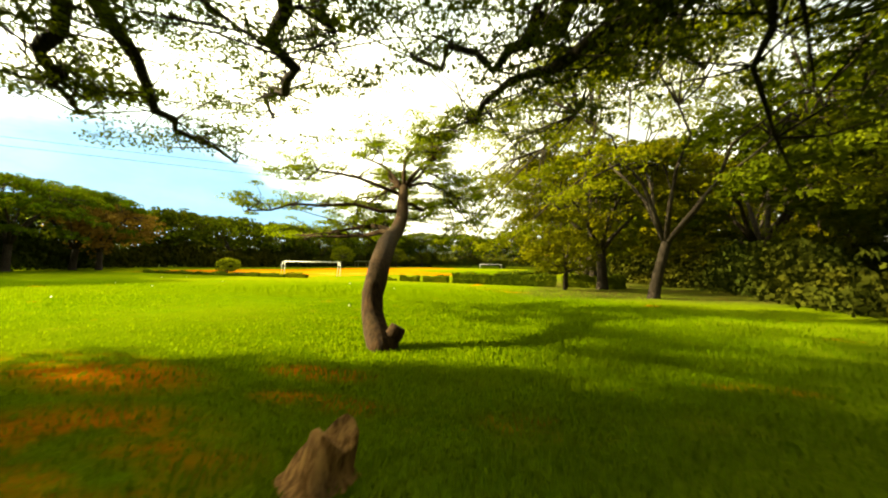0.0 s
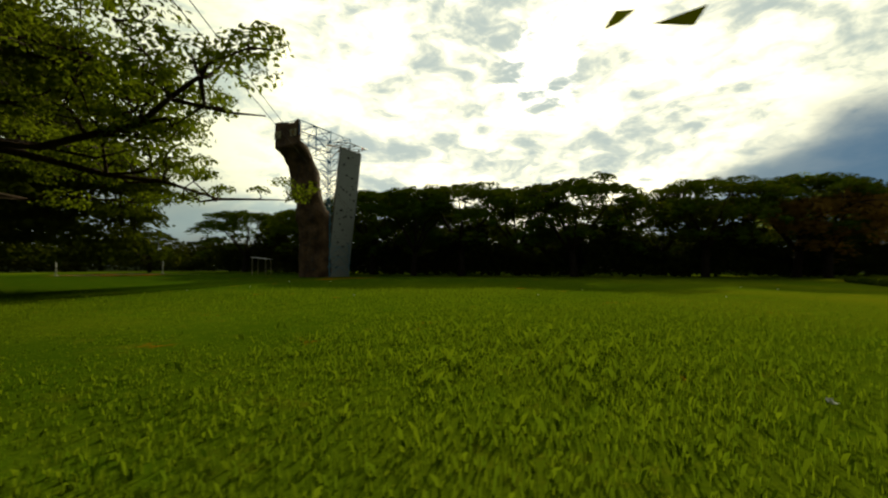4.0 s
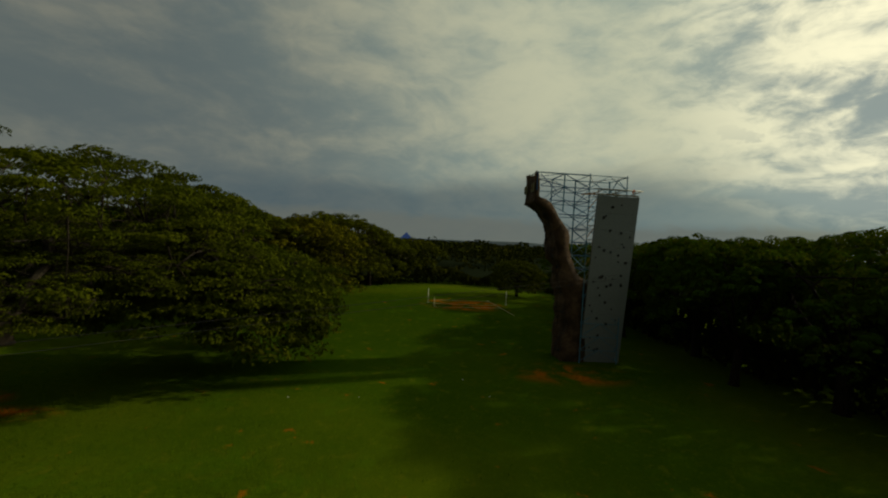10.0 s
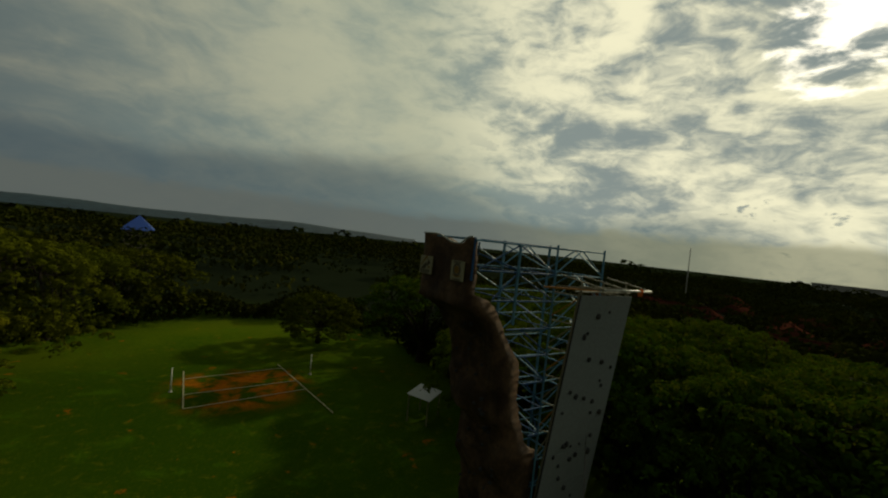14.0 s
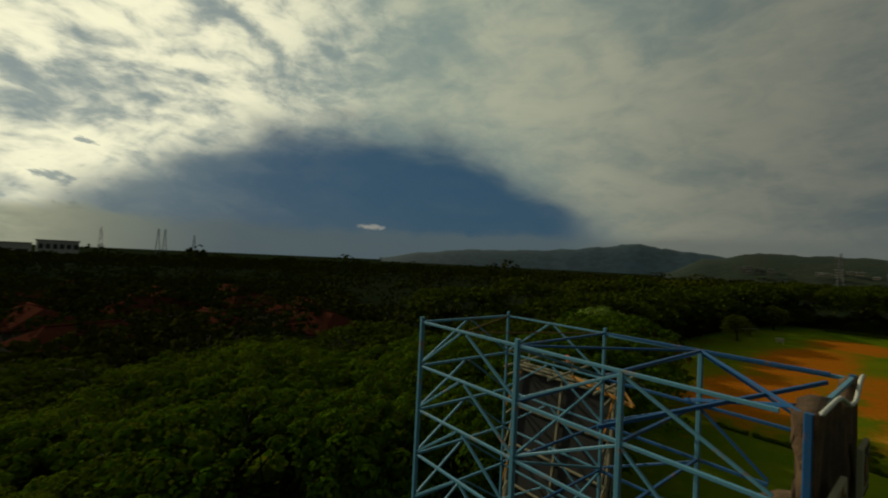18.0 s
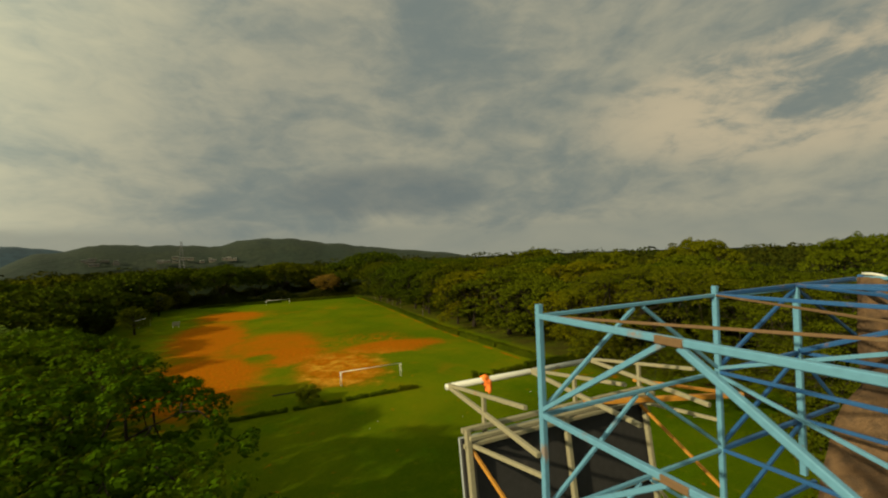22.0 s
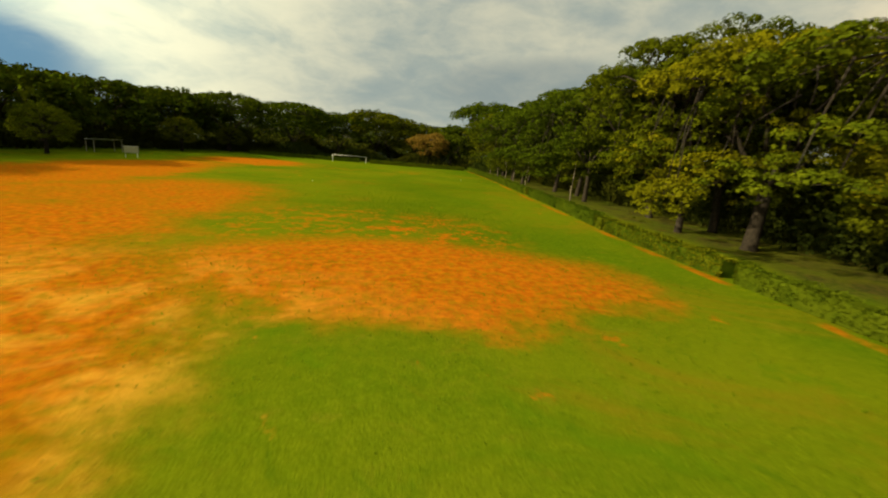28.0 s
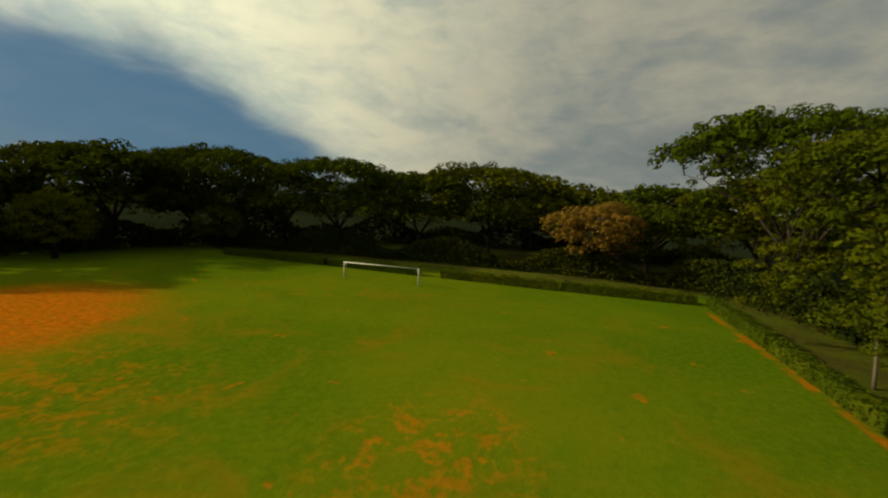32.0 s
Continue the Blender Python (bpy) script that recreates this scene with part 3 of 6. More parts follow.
def layered_tree(seed, radius, height, leaf_mat, plate=2.2, clump=0.55, leaf=0.20, per=24, low=0.8, drop=0.45, bark=BARK, trunk_r=0.38, rough=0.35, flat=0.36, cap=None, droop=None, fill=7):
    """Meshes of a broad umbrella-crowned tree: trunk with limbs, and a crown of tiers built of leaf clumps."""
    rng = np.random.default_rng(seed)
    verts, faces = [], []
    fork = height * rng.uniform(0.20, 0.28)
    lean = rng.uniform(-0.5, 0.5, 2)
    top = np.array([lean[0], lean[1], fork])
    tube([(0, 0, -0.3), (0, 0, 0.15), tuple(top * (0.4, 0.4, 0.5)), tuple(top), tuple(top + (0, 0, 0.7))], [trunk_r * 1.7, trunk_r * 1.2, trunk_r, trunk_r * 0.95, trunk_r * 0.35], 9, verts, faces)
    nodes = []
    for k in range(6):
        w = 2 * math.pi * (k + rng.uniform(-0.3, 0.3)) / 6
        reach = radius * rng.uniform(0.6, 0.85)
        if cap is not None:
            reach = min(reach, cap(w) * 0.75)
        rise = height * rng.uniform(0.70, 0.82)
        pts, rad = [], []
        for i in range(7):
            f = i / 6
            zz = fork + (rise - fork) * (1 - (1 - f) ** 1.7)
            pts.append(np.array([top[0] + reach * f * math.cos(w), top[1] + reach * f * math.sin(w), zz]) + rng.normal(0, 0.18 * (f > 0), 3))
            rad.append(trunk_r * (0.58 - 0.52 * f ** 0.7))
        tube(pts, rad, 6, verts, faces)
        nodes += pts[2:]
    plates = []
    m = int((radius / plate) ** 2 * 1.7)
    bump = [(rng.uniform(0, 2 * math.pi), rng.uniform(0.05, 0.13), rng.integers(2, 6)) for _ in range(3)]
    for i in range(m):
        r = math.sqrt((i + 0.5) / m) * 0.94
        w = i * 2.399963 + rng.uniform(-0.3, 0.3)
        rr = r * radius * (1 + sum(a * math.sin(k * w + ph) for ph, a, k in bump))
        if cap is not None:
            rr = min(rr, cap(w) * (0.35 + 0.65 * r))
        z = height * (1.0 - flat + flat * math.sqrt(max(0.0, 1 - r * r))) - 0.4 + rng.normal(0, rough)
        c = np.array([rr * math.cos(w), rr * math.sin(w), z])
        out = np.array([math.cos(w), math.sin(w)]) * 0.42 * r ** 2
        plates.append((c, plate * rng.uniform(0.80, 1.20), out, None))
        if r > 0.42 and rng.random() < (low if droop is None or math.cos(w - droop) > -0.1 else 0.2):
            for _ in range(1 if rng.random() < 0.5 else 2):
                c2 = c * np.array([1, 1, 0]) * rng.uniform(0.82, 1.06) + (0, 0, z - height * rng.uniform(0.12, drop))
                c2[2] = max(c2[2], 2.5 + rng.uniform(0, 0.8))
                plates.append((c2, plate * rng.uniform(0.60, 1.0), out * 1.2, c))
    if droop is not None:
        for i in range(14):
            w = droop + rng.uniform(-0.60, 0.26)
            rr = min(radius * rng.uniform(0.62, 1.12), cap(w) + 0.3)
            plates.append((np.array([rr * math.cos(w), rr * math.sin(w), rng.uniform(2.9, 6.8)]), plate * rng.uniform(0.6, 1.0), np.array([math.cos(w), math.sin(w)]) * 0.4, None))
    nodes = np.array(nodes)
    centres, radii = [], []
    for c, size, out, above in plates:
        p, r = plate_clumps(rng, c, size, clump, out)
        centres.append(p)
        radii.append(r)
        q = nodes[np.argmin(((nodes - c) ** 2).sum(1))] if above is None else above * (0.8, 0.8, 1) - (0, 0, 0.3)
        mid = (q + c) / 2 + rng.normal(0, 0.2, 3) + (0, 0, 0.3)
        tube([q, mid, c - (0, 0, 0.2)], [0.06, 0.04, 0.02], 4, verts, faces)
        for e in p[rng.integers(0, len(p), 3)]:
            tube([c - (0, 0, 0.25), (c + e) / 2 - (0, 0, 0.1), e], [0.022, 0.016, 0.008], 3, verts, faces)
    centres, radii = np.concatenate(centres), np.concatenate(radii)
    inner = centres - (0, 0, 1) * radii[:, None] * 0.55
    inner = np.repeat(inner, fill, axis=0) + rng.normal(0, clump * 0.6, (len(inner) * fill, 3)) * (1, 1, 0.3)
    quads = np.concatenate([clump_leaves(rng, centres, radii, per, leaf), leaf_quads(rng, inner, np.array([[0, 0, 1.0]]), leaf * 1.7, 0.5, 0.8)])
    return mesh_from("trunk", verts, faces, bark, True), quads_mesh("crown", quads, leaf_mat)


def round_tree(seed, radius, height, leaf_mat, leaves=70, leaf_size=0.40, base=0.15, trunk_r=0.25):
    """Meshes of a dense round-crowned tree or large shrub."""
    rng = np.random.default_rng(seed)
    verts, faces = [], []
    tube([(0, 0, -0.2), (0.05, 0, height * 0.25), (0.1, 0.1, height * 0.6)], [trunk_r * 1.3, trunk_r, trunk_r * 0.5], 7, verts, faces)
    quads = []
    mid, half = height * (0.5 + base / 2), height * (0.5 - base / 2)
    m = int((radius / 1.1) ** 2 * 5)
    for i in range(m):
        zc = 1 - 1.75 * (i + 0.5) / m
        w = i * 2.399963
        rr = math.sqrt(max(0, 1 - zc * zc)) * rng.uniform(0.85, 1.08)
        c = np.array([radius * rr * math.cos(w), radius * rr * math.sin(w), mid + half * zc * 0.95])
        quads.append(puff_leaves(rng, c, 0.95 * rng.uniform(0.7, 1.3), 0.7, int(leaves * rng.uniform(0.7, 1.2)), leaf_size))
        if i % 3 == 0:
            tube([(0.05, 0, height * 0.3), tuple(c * np.array([0.5, 0.5, 0.85])), tuple(c * np.array([0.9, 0.9, 0.98]))], [0.09, 0.05, 0.02], 4, verts, faces)
    return mesh_from("trunk", verts, faces, BARK, True), quads_mesh("crown", np.concatenate(quads), leaf_mat)


def plant(meshes, at, label, category="tree", scale=1.0, turn=0.0, group="", name="rain_tree", squash=1.0):
    ob = thing(name, label, category, at, group)
    ob.matrix_world = pose(*at, 0, 0, turn) @ Matrix.Diagonal((scale, scale, scale * squash, 1))
    part("trunk", meshes[0], ob)
    part("crown", meshes[1], ob)
    return ob

# ---- ground and distance ----


def ground_z(x, y):
    """The land lies level round the park and falls away into a wide valley beyond it."""
    f = min(1.0, max(0.0, (math.hypot(x, y) - 300.0) / 700.0))
    return -26.0 * f * f * (3 - 2 * f)


def build_ground():
    near = np.arange(-130, 131, 2.5)
    out = np.array([150, 180, 230, 300, 360, 420, 480, 560, 650, 750, 870, 1000, 1400, 2400, 4000])
    axis = np.concatenate([-out[::-1], near, out])
    n = len(axis)
    verts = []
    for gy in axis:
        for gx in axis:
            r = math.hypot(gx, gy)
            z = ground_z(gx, gy)
            if r < 140:
                z = 0.10 * noise.noise(Vector((gx * 0.06, gy * 0.06, 0))) + 0.03 * noise.noise(Vector((gx * 0.3, gy * 0.3, 4)))
            verts.append((gx, gy, z - 0.02))
    faces = [(j * n + i, j * n + i + 1, (j + 1) * n + i + 1, (j + 1) * n + i) for j in range(n - 1) for i in range(n - 1)]
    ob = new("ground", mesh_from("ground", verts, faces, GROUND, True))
    tagged(ob, "mown park lawn with worn orange soil patches", "ground", kind="structure")


build_ground()


def hill(name, label, yaw0, yaw1, dist, profile, material, depth):
    """A ridge of hills: profile gives heights at even steps from yaw0 to yaw1."""
    steps = 90
    verts, faces = [], []
    rows = ((-1.0, 0.0), (-0.55, 0.55), (-0.2, 0.9), (0.0, 1.0), (0.5, 0.6), (1.0, 0.0))
    for i in range(steps + 1):
        f = i / steps
        k = f * (len(profile) - 1)
        a = min(int(k), len(profile) - 2)
        s = k - a
        s = s * s * (3 - 2 * s)
        h = profile[a] * (1 - s) + profile[a + 1] * s
        yaw = radians(yaw0 + (yaw1 - yaw0) * f)
        for off, part_h in rows:
            r = dist + off * depth
            wob = 1 + 0.10 * noise.noise(Vector((f * 22, off * 3, dist * 0.01))) + 0.05 * noise.noise(Vector((f * 70, off * 9, 3)))
            verts.append((-math.sin(yaw) * r, math.cos(yaw) * r, h * part_h * wob - (1 if part_h else 30)))
    m = len(rows)
    for i in range(steps):
        for j in range(m - 1):
            faces.append((i * m + j, (i + 1) * m + j, (i + 1) * m + j + 1, i * m + j + 1))
    tagged(new(name, mesh_from(name, verts, faces, material, True)), label, "hill", kind="structure")


hill("far_hill", "distant mountain ridge with haze in its blue colour", 60, 10, 3600, (0, 60, 100, 115, 128, 160, 205, 155, 110, 50), HILL_FAR, 500)
hill("wooded_hill", "low wooded hill beyond the field", 24, -30, 1900, (0, 66, 92, 88, 80, 106, 108, 80, 62, 42, 26, 0), HILL_NEAR, 350)
hill("far_hill", "faint hills on the southern skyline, hazed blue in colour", 205, 150, 3800, (0, 20, 38, 25, 30, 42, 20, 0), HILL_FAR, 500)

# ---- climbing tower ----
XW, XM, XD, XE = -10.65, -7.77, -5.82, -3.75
YS, YN, TOP = -49.34, -46.38, 14.16
LEVELS = [TOP - 1.013 * k for k in range(14)]


def rock_back(z):
    """The x of the rock wall's inner face at a height."""
    pts = ((0.0, -8.25), (6.2, -8.15), (6.5, -7.4), (7.3, -7.0), (8.5, -6.6), (9.9, -6.35), (10.9, -5.55), (12.05, -4.9), (12.35, -3.97), (14.3, -3.90))
    for (za, xa), (zb, xb) in zip(pts, pts[1:]):
        if z <= zb:
            return xa + (xb - xa) * (z - za) / (zb - za)
    return pts[-1][1]


def rock_front(z):
    pts = ((0.0, -6.40), (2.6, -6.60), (4.85, -6.45), (5.6, -6.15), (7.3, -6.05), (7.7, -5.60), (9.7, -5.40), (10.6, -5.10), (11.4, -4.70), (11.7, -4.2), (11.9, -3.68), (14.4, -3.66))
    for (za, xa), (zb, xb) in zip(pts, pts[1:]):
        if z <= zb:
            return xa + (xb - xa) * (z - za) / (zb - za)
    return pts[-1][1]


tower = thing("climbing_tower", "blue steel lattice climbing tower with rock face and grey panel", "climbing tower", (0, 0, 0))


def build_lattice():
    for x, z0 in ((XW, 0.0), (XM, 0.0)):
        for y in (YS, YN):
            bar((x, y, z0), (x, y, TOP + 0.12), 0.092 if y == YS else 0.064, STEEL_BLUE, "column", tower)
    for y in (YS, YN):
        bar((XD, y, 11.3), (XD, y, TOP), 0.08, STEEL_BLUE, "column", tower)
        bar((XE, y, 12.8), (XE, y, TOP + 0.05), 0.08, STEEL_DEEP, "column", tower)
    for k, z in enumerate(LEVELS):
        below = LEVELS[k + 1] if k + 1 < len(LEVELS) else 0.15
        xr = min(XE, rock_back(z) - 0.1)
        for y in (YS, YN):
            mat = STEEL_BLUE if y == YS else STEEL_DEEP
            bar((XW, y, z), (XM, y, z), 0.054 if y == YS else 0.042, STEEL_BLUE, "rail", tower)
            mid = (XW + XM) / 2
            bar((XW, y, below + 0.05), (mid - 0.08, y, z - 0.04), 0.050 if y == YS else 0.040, STEEL_BLUE, "brace", tower)
            bar((mid + 0.08, y, z - 0.04), (XM, y, below + 0.05), 0.050 if y == YS else 0.040, STEEL_BLUE, "brace", tower)
            if xr > XM + 0.3:
                bar((XM, y, z), (xr, y, z), 0.055, mat, "rail", tower)
                xd = min(XD, rock_back(below) - 0.1)
                if xd > XM + 0.3:
                    bar((XM, y, below + 0.06), (xd, y, z - 0.04), 0.045, mat, "brace", tower)
                xe = min(XE, rock_back(below) - 0.1)
                if xe > XD + 0.4:
                    bar((XD, y, z - 0.04), (xe, y, below + 0.06), 0.045, mat, "brace", tower)
        for x in (XW, XM):
            bar((x, YS, z), (x, YN, z), 0.056 if x == XW else 0.044, STEEL_BLUE if x == XW else STEEL_DEEP, "rail", tower)
            if x == XW:
                half = (YS + YN) / 2
                bar((x, YS, below + 0.05), (x, half - 0.07, z - 0.04), 0.052, STEEL_BLUE, "brace", tower)
                bar((x, half + 0.07, z - 0.04), (x, YN, below + 0.05), 0.044, STEEL_BLUE, "brace", tower)
                if k < 3:
                    bar((x - 0.004, half - 0.11, z - 0.005), (x - 0.004, half + 0.11, z - 0.005), 0.064, STEEL_RUST, "gusset", tower, "rusted joint plate")
            else:
                a, b = (YS, YN) if k % 2 else (YN, YS)
                bar((x, a, below + 0.05), (x, b, z - 0.04), 0.045, STEEL_BLUE, "brace", tower)
        if k < 3:
            bar((XD, YS, z), (XD, YN, z), 0.05, STEEL_DEEP, "rail", tower)
    # ring round the top and the plan bracing
    bar((XE, YS, TOP), (XE, YN, TOP), 0.055, STEEL_BLUE, "rail", tower)
    bar((XW, YN, TOP), ((XW + XM) / 2, YS, TOP), 0.025, STEEL_RUST, "brace", tower)
    bar(((XW + XM) / 2, YS, TOP), (XM, YN, TOP), 0.025, STEEL_RUST, "brace", tower)
    bar((XM, YS, TOP), (XD, YN, TOP), 0.04, STEEL_DEEP, "brace", tower)
    bar((XD, YN, TOP), (XE, YS, TOP), 0.04, STEEL_DEEP, "brace", tower)
    bar((XM, YN, TOP - 0.03), (XE, YN + 0.05, TOP - 0.03), 0.06, STEEL_BLUE, "rail", tower)
    bar((XD - 0.4, YS + 0.1, TOP - 0.95), (XE - 0.28, YN - 0.1, TOP - 0.12), 0.06, STEEL_DEEP, "brace", tower)
    bar((XD - 0.2, YN - 0.1, TOP - 0.95), (XE - 0.28, YS + 0.9, TOP - 0.12), 0.06, STEEL_DEEP, "brace", tower)


build_lattice()


def head_edge(f):
    """The wavy upper edge of the rock head, from its south end to its north end."""
    return float(np.interp(f, (0, 0.28, 0.38, 0.50, 0.60, 0.72, 0.80, 0.86, 0.91, 0.95, 1.0), (0, 0, -0.03, -0.14, -0.24, -0.28, -0.26, -0.14, -0.05, -0.02, -0.02)))


def build_rock():
    """The moulded rock wall that leans out to the overhanging head."""
    ny, nz = 22, 70
    y0, y1, h = YS - 0.02, YN + 0.02, 14.16
    verts, faces = [], []

    def lump(y, z, side):
        v = Vector((y * 0.9, z * 0.55, side))
        big = noise.noise(v) * 0.26 + noise.noise(v * 2.7) * 0.13 + noise.noise(v * 7) * 0.05
        return big * (0.35 if z > 12.0 else 1.0)

    for side, face in ((0, rock_front), (1, rock_back)):
        for j in range(nz + 1):
            z = h * j / nz
            for i in range(ny + 1):
                f = i / ny
                y = y0 + (y1 - y0) * f
                pinch = 0.25 * (1 - z / h) * (1 - 2 * f)
                zz = z
                if j == nz:
                    zz = z + 0.06 + head_edge(f)
                elif j == nz - 1:
                    zz = z + head_edge(f) * 0.6
                x = face(z) + (lump(y, z, 0) if side == 0 else 0.22 * noise.noise(Vector((y, z * 0.8, 9))) + 0.10 * noise.noise(Vector((y * 3, z * 3, 2))))
                verts.append((x, y + pinch, zz if side == 0 else min(zz, z)))
    s = (ny + 1) * (nz + 1)
    idx = lambda side, j, i: side * s + j * (ny + 1) + i
    for j in range(nz):
        for i in range(ny):
            faces.append((idx(0, j, i), idx(0, j, i + 1), idx(0, j + 1, i + 1), idx(0, j + 1, i)))
            faces.append((idx(1, j, i + 1), idx(1, j, i), idx(1, j + 1, i), idx(1, j + 1, i + 1)))
        faces.append((idx(0, j, 0), idx(0, j + 1, 0), idx(1, j + 1, 0), idx(1, j, 0)))
        faces.append((idx(0, j + 1, ny), idx(0, j, ny), idx(1, j, ny), idx(1, j + 1, ny)))
    for i in range(ny):
        faces.append((idx(0, nz, i), idx(0, nz, i + 1), idx(1, nz, i + 1), idx(1, nz, i)))
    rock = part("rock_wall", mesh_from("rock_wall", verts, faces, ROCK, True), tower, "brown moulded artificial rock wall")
    # pale lip along the head's upper edge
    pts = []
    for i in range(25):
        f = i / 24
        pts.append((rock_front(14.1) + 0.02, y0 + (y1 - y0) * f, 14.24 + head_edge(f)))
    v, fc = tube(pts, [0.028] * 25, 6)
    part("lip", mesh_from("lip", v, fc, PIPE_PAINT, True), rock)
    rng = random.Random(5)
    for k in range(46):
        z = rng.uniform(0.6, 11.2)
        y = rng.uniform(y0 + 0.35, y1 - 0.35)
        bm = bmesh.new()
        bmesh.ops.create_icosphere(bm, subdivisions=1, radius=rng.uniform(0.05, 0.10))
        for q in bm.verts:
            q.co += Vector((rng.uniform(-0.02, 0.02), rng.uniform(-0.03, 0.03), rng.uniform(-0.02, 0.02)))
        bmesh.ops.translate(bm, verts=bm.verts, vec=(rock_front(z) + 0.10, y, z))
        part("hold", bm, rock, material=HOLD_DARK)
    # the two boards on the head
    for y_a, y_b, shapes in ((-49.27, -48.48, "peak"), (-47.25, -46.57, "ring")):
        board = part("sign_board", box_bm(-3.60, -3.54, y_a, y_b, 12.72, 13.38, 0.006), rock, "faded square emblem board", SIGN_WHITE)
        w = y_b - y_a
        x = -3.535
        h = 0.66

        def shape(pts, mat, lift=0.006):
            n = len(pts)
            vs = [(x + d, y_a + p * w, 12.72 + q * h) for d in (0, lift) for p, q in pts]
            fs = [tuple(range(n - 1, -1, -1)), tuple(range(n, 2 * n))] + [(i, (i + 1) % n, n + (i + 1) % n, n + i) for i in range(n)]
            part("emblem", mesh_from("emblem", vs, fs, mat), board)

        def ring(cu, cv, r, t, mat, n=28):
            vs = [(x + d, y_a + cu * w + rr * math.cos(2 * math.pi * i / n), 12.72 + cv * h + rr * math.sin(2 * math.pi * i / n)) for d in (0, 0.007) for rr in (r, r - t) for i in range(n)]
            fs = []
            for i in range(n):
                j = (i + 1) % n
                fs += [(2 * n + i, 2 * n + j, 3 * n + j, 3 * n + i), (i, j, 2 * n + j, 2 * n + i), (n + j, n + i, 3 * n + i, 3 * n + j)]
            part("emblem", mesh_from("emblem", vs, fs, mat), board)

        if shapes == "peak":
            shape(((0.06, 0.42), (0.16, 0.46), (0.56, 0.90), (0.62, 0.78), (0.66, 0.84), (0.57, 1.0), (0.50, 0.97)), SIGN_OCHRE)
            shape(((0.14, 0.27), (0.50, 0.62), (0.62, 0.56), (0.76, 0.84), (0.92, 0.55), (0.80, 0.58), (0.70, 0.44), (0.60, 0.50), (0.50, 0.27)), SIGN_INK)
            shape(((0.66, 0.36), (0.92, 0.36), (0.84, 0.46)), SIGN_OCHRE)
            for k in range(4):
                part("lettering_bar", box_bm(x, x + 0.006, y_a + (0.10 + k * 0.21) * w, y_a + (0.25 + k * 0.21) * w, 12.80, 12.87), board, material=SIGN_INK)
            for k in range(3):
                part("lettering_bar", box_bm(x, x + 0.006, y_a + (0.14 + k * 0.24) * w, y_a + (0.34 + k * 0.24) * w, 12.745, 12.78), board, material=SIGN_INK)
        else:
            for k in range(5):
                ring(0.26 + 0.12 * k, 0.90 if k % 2 else 0.93, 0.045, 0.014, SIGN_INK, 14)
            ring(0.5, 0.55, 0.21, 0.06, SIGN_INK)
            ring(0.5, 0.55, 0.13, 0.13, SIGN_OCHRE)
            shape(((0.18, 0.24), (0.5, 0.16), (0.82, 0.24), (0.82, 0.30), (0.5, 0.22), (0.18, 0.30)), SIGN_OCHRE)
            part("lettering_bar", box_bm(x, x + 0.006, y_a + 0.16 * w, y_b - 0.16 * w, 12.745, 12.78), board, material=SIGN_INK)


build_rock()
PX0, PX1 = -11.05, -7.95
PB, PT, PZ = -46.81, -45.20, 12.56


def panel_y(z):
    return PB + (PT - PB) * z / PZ


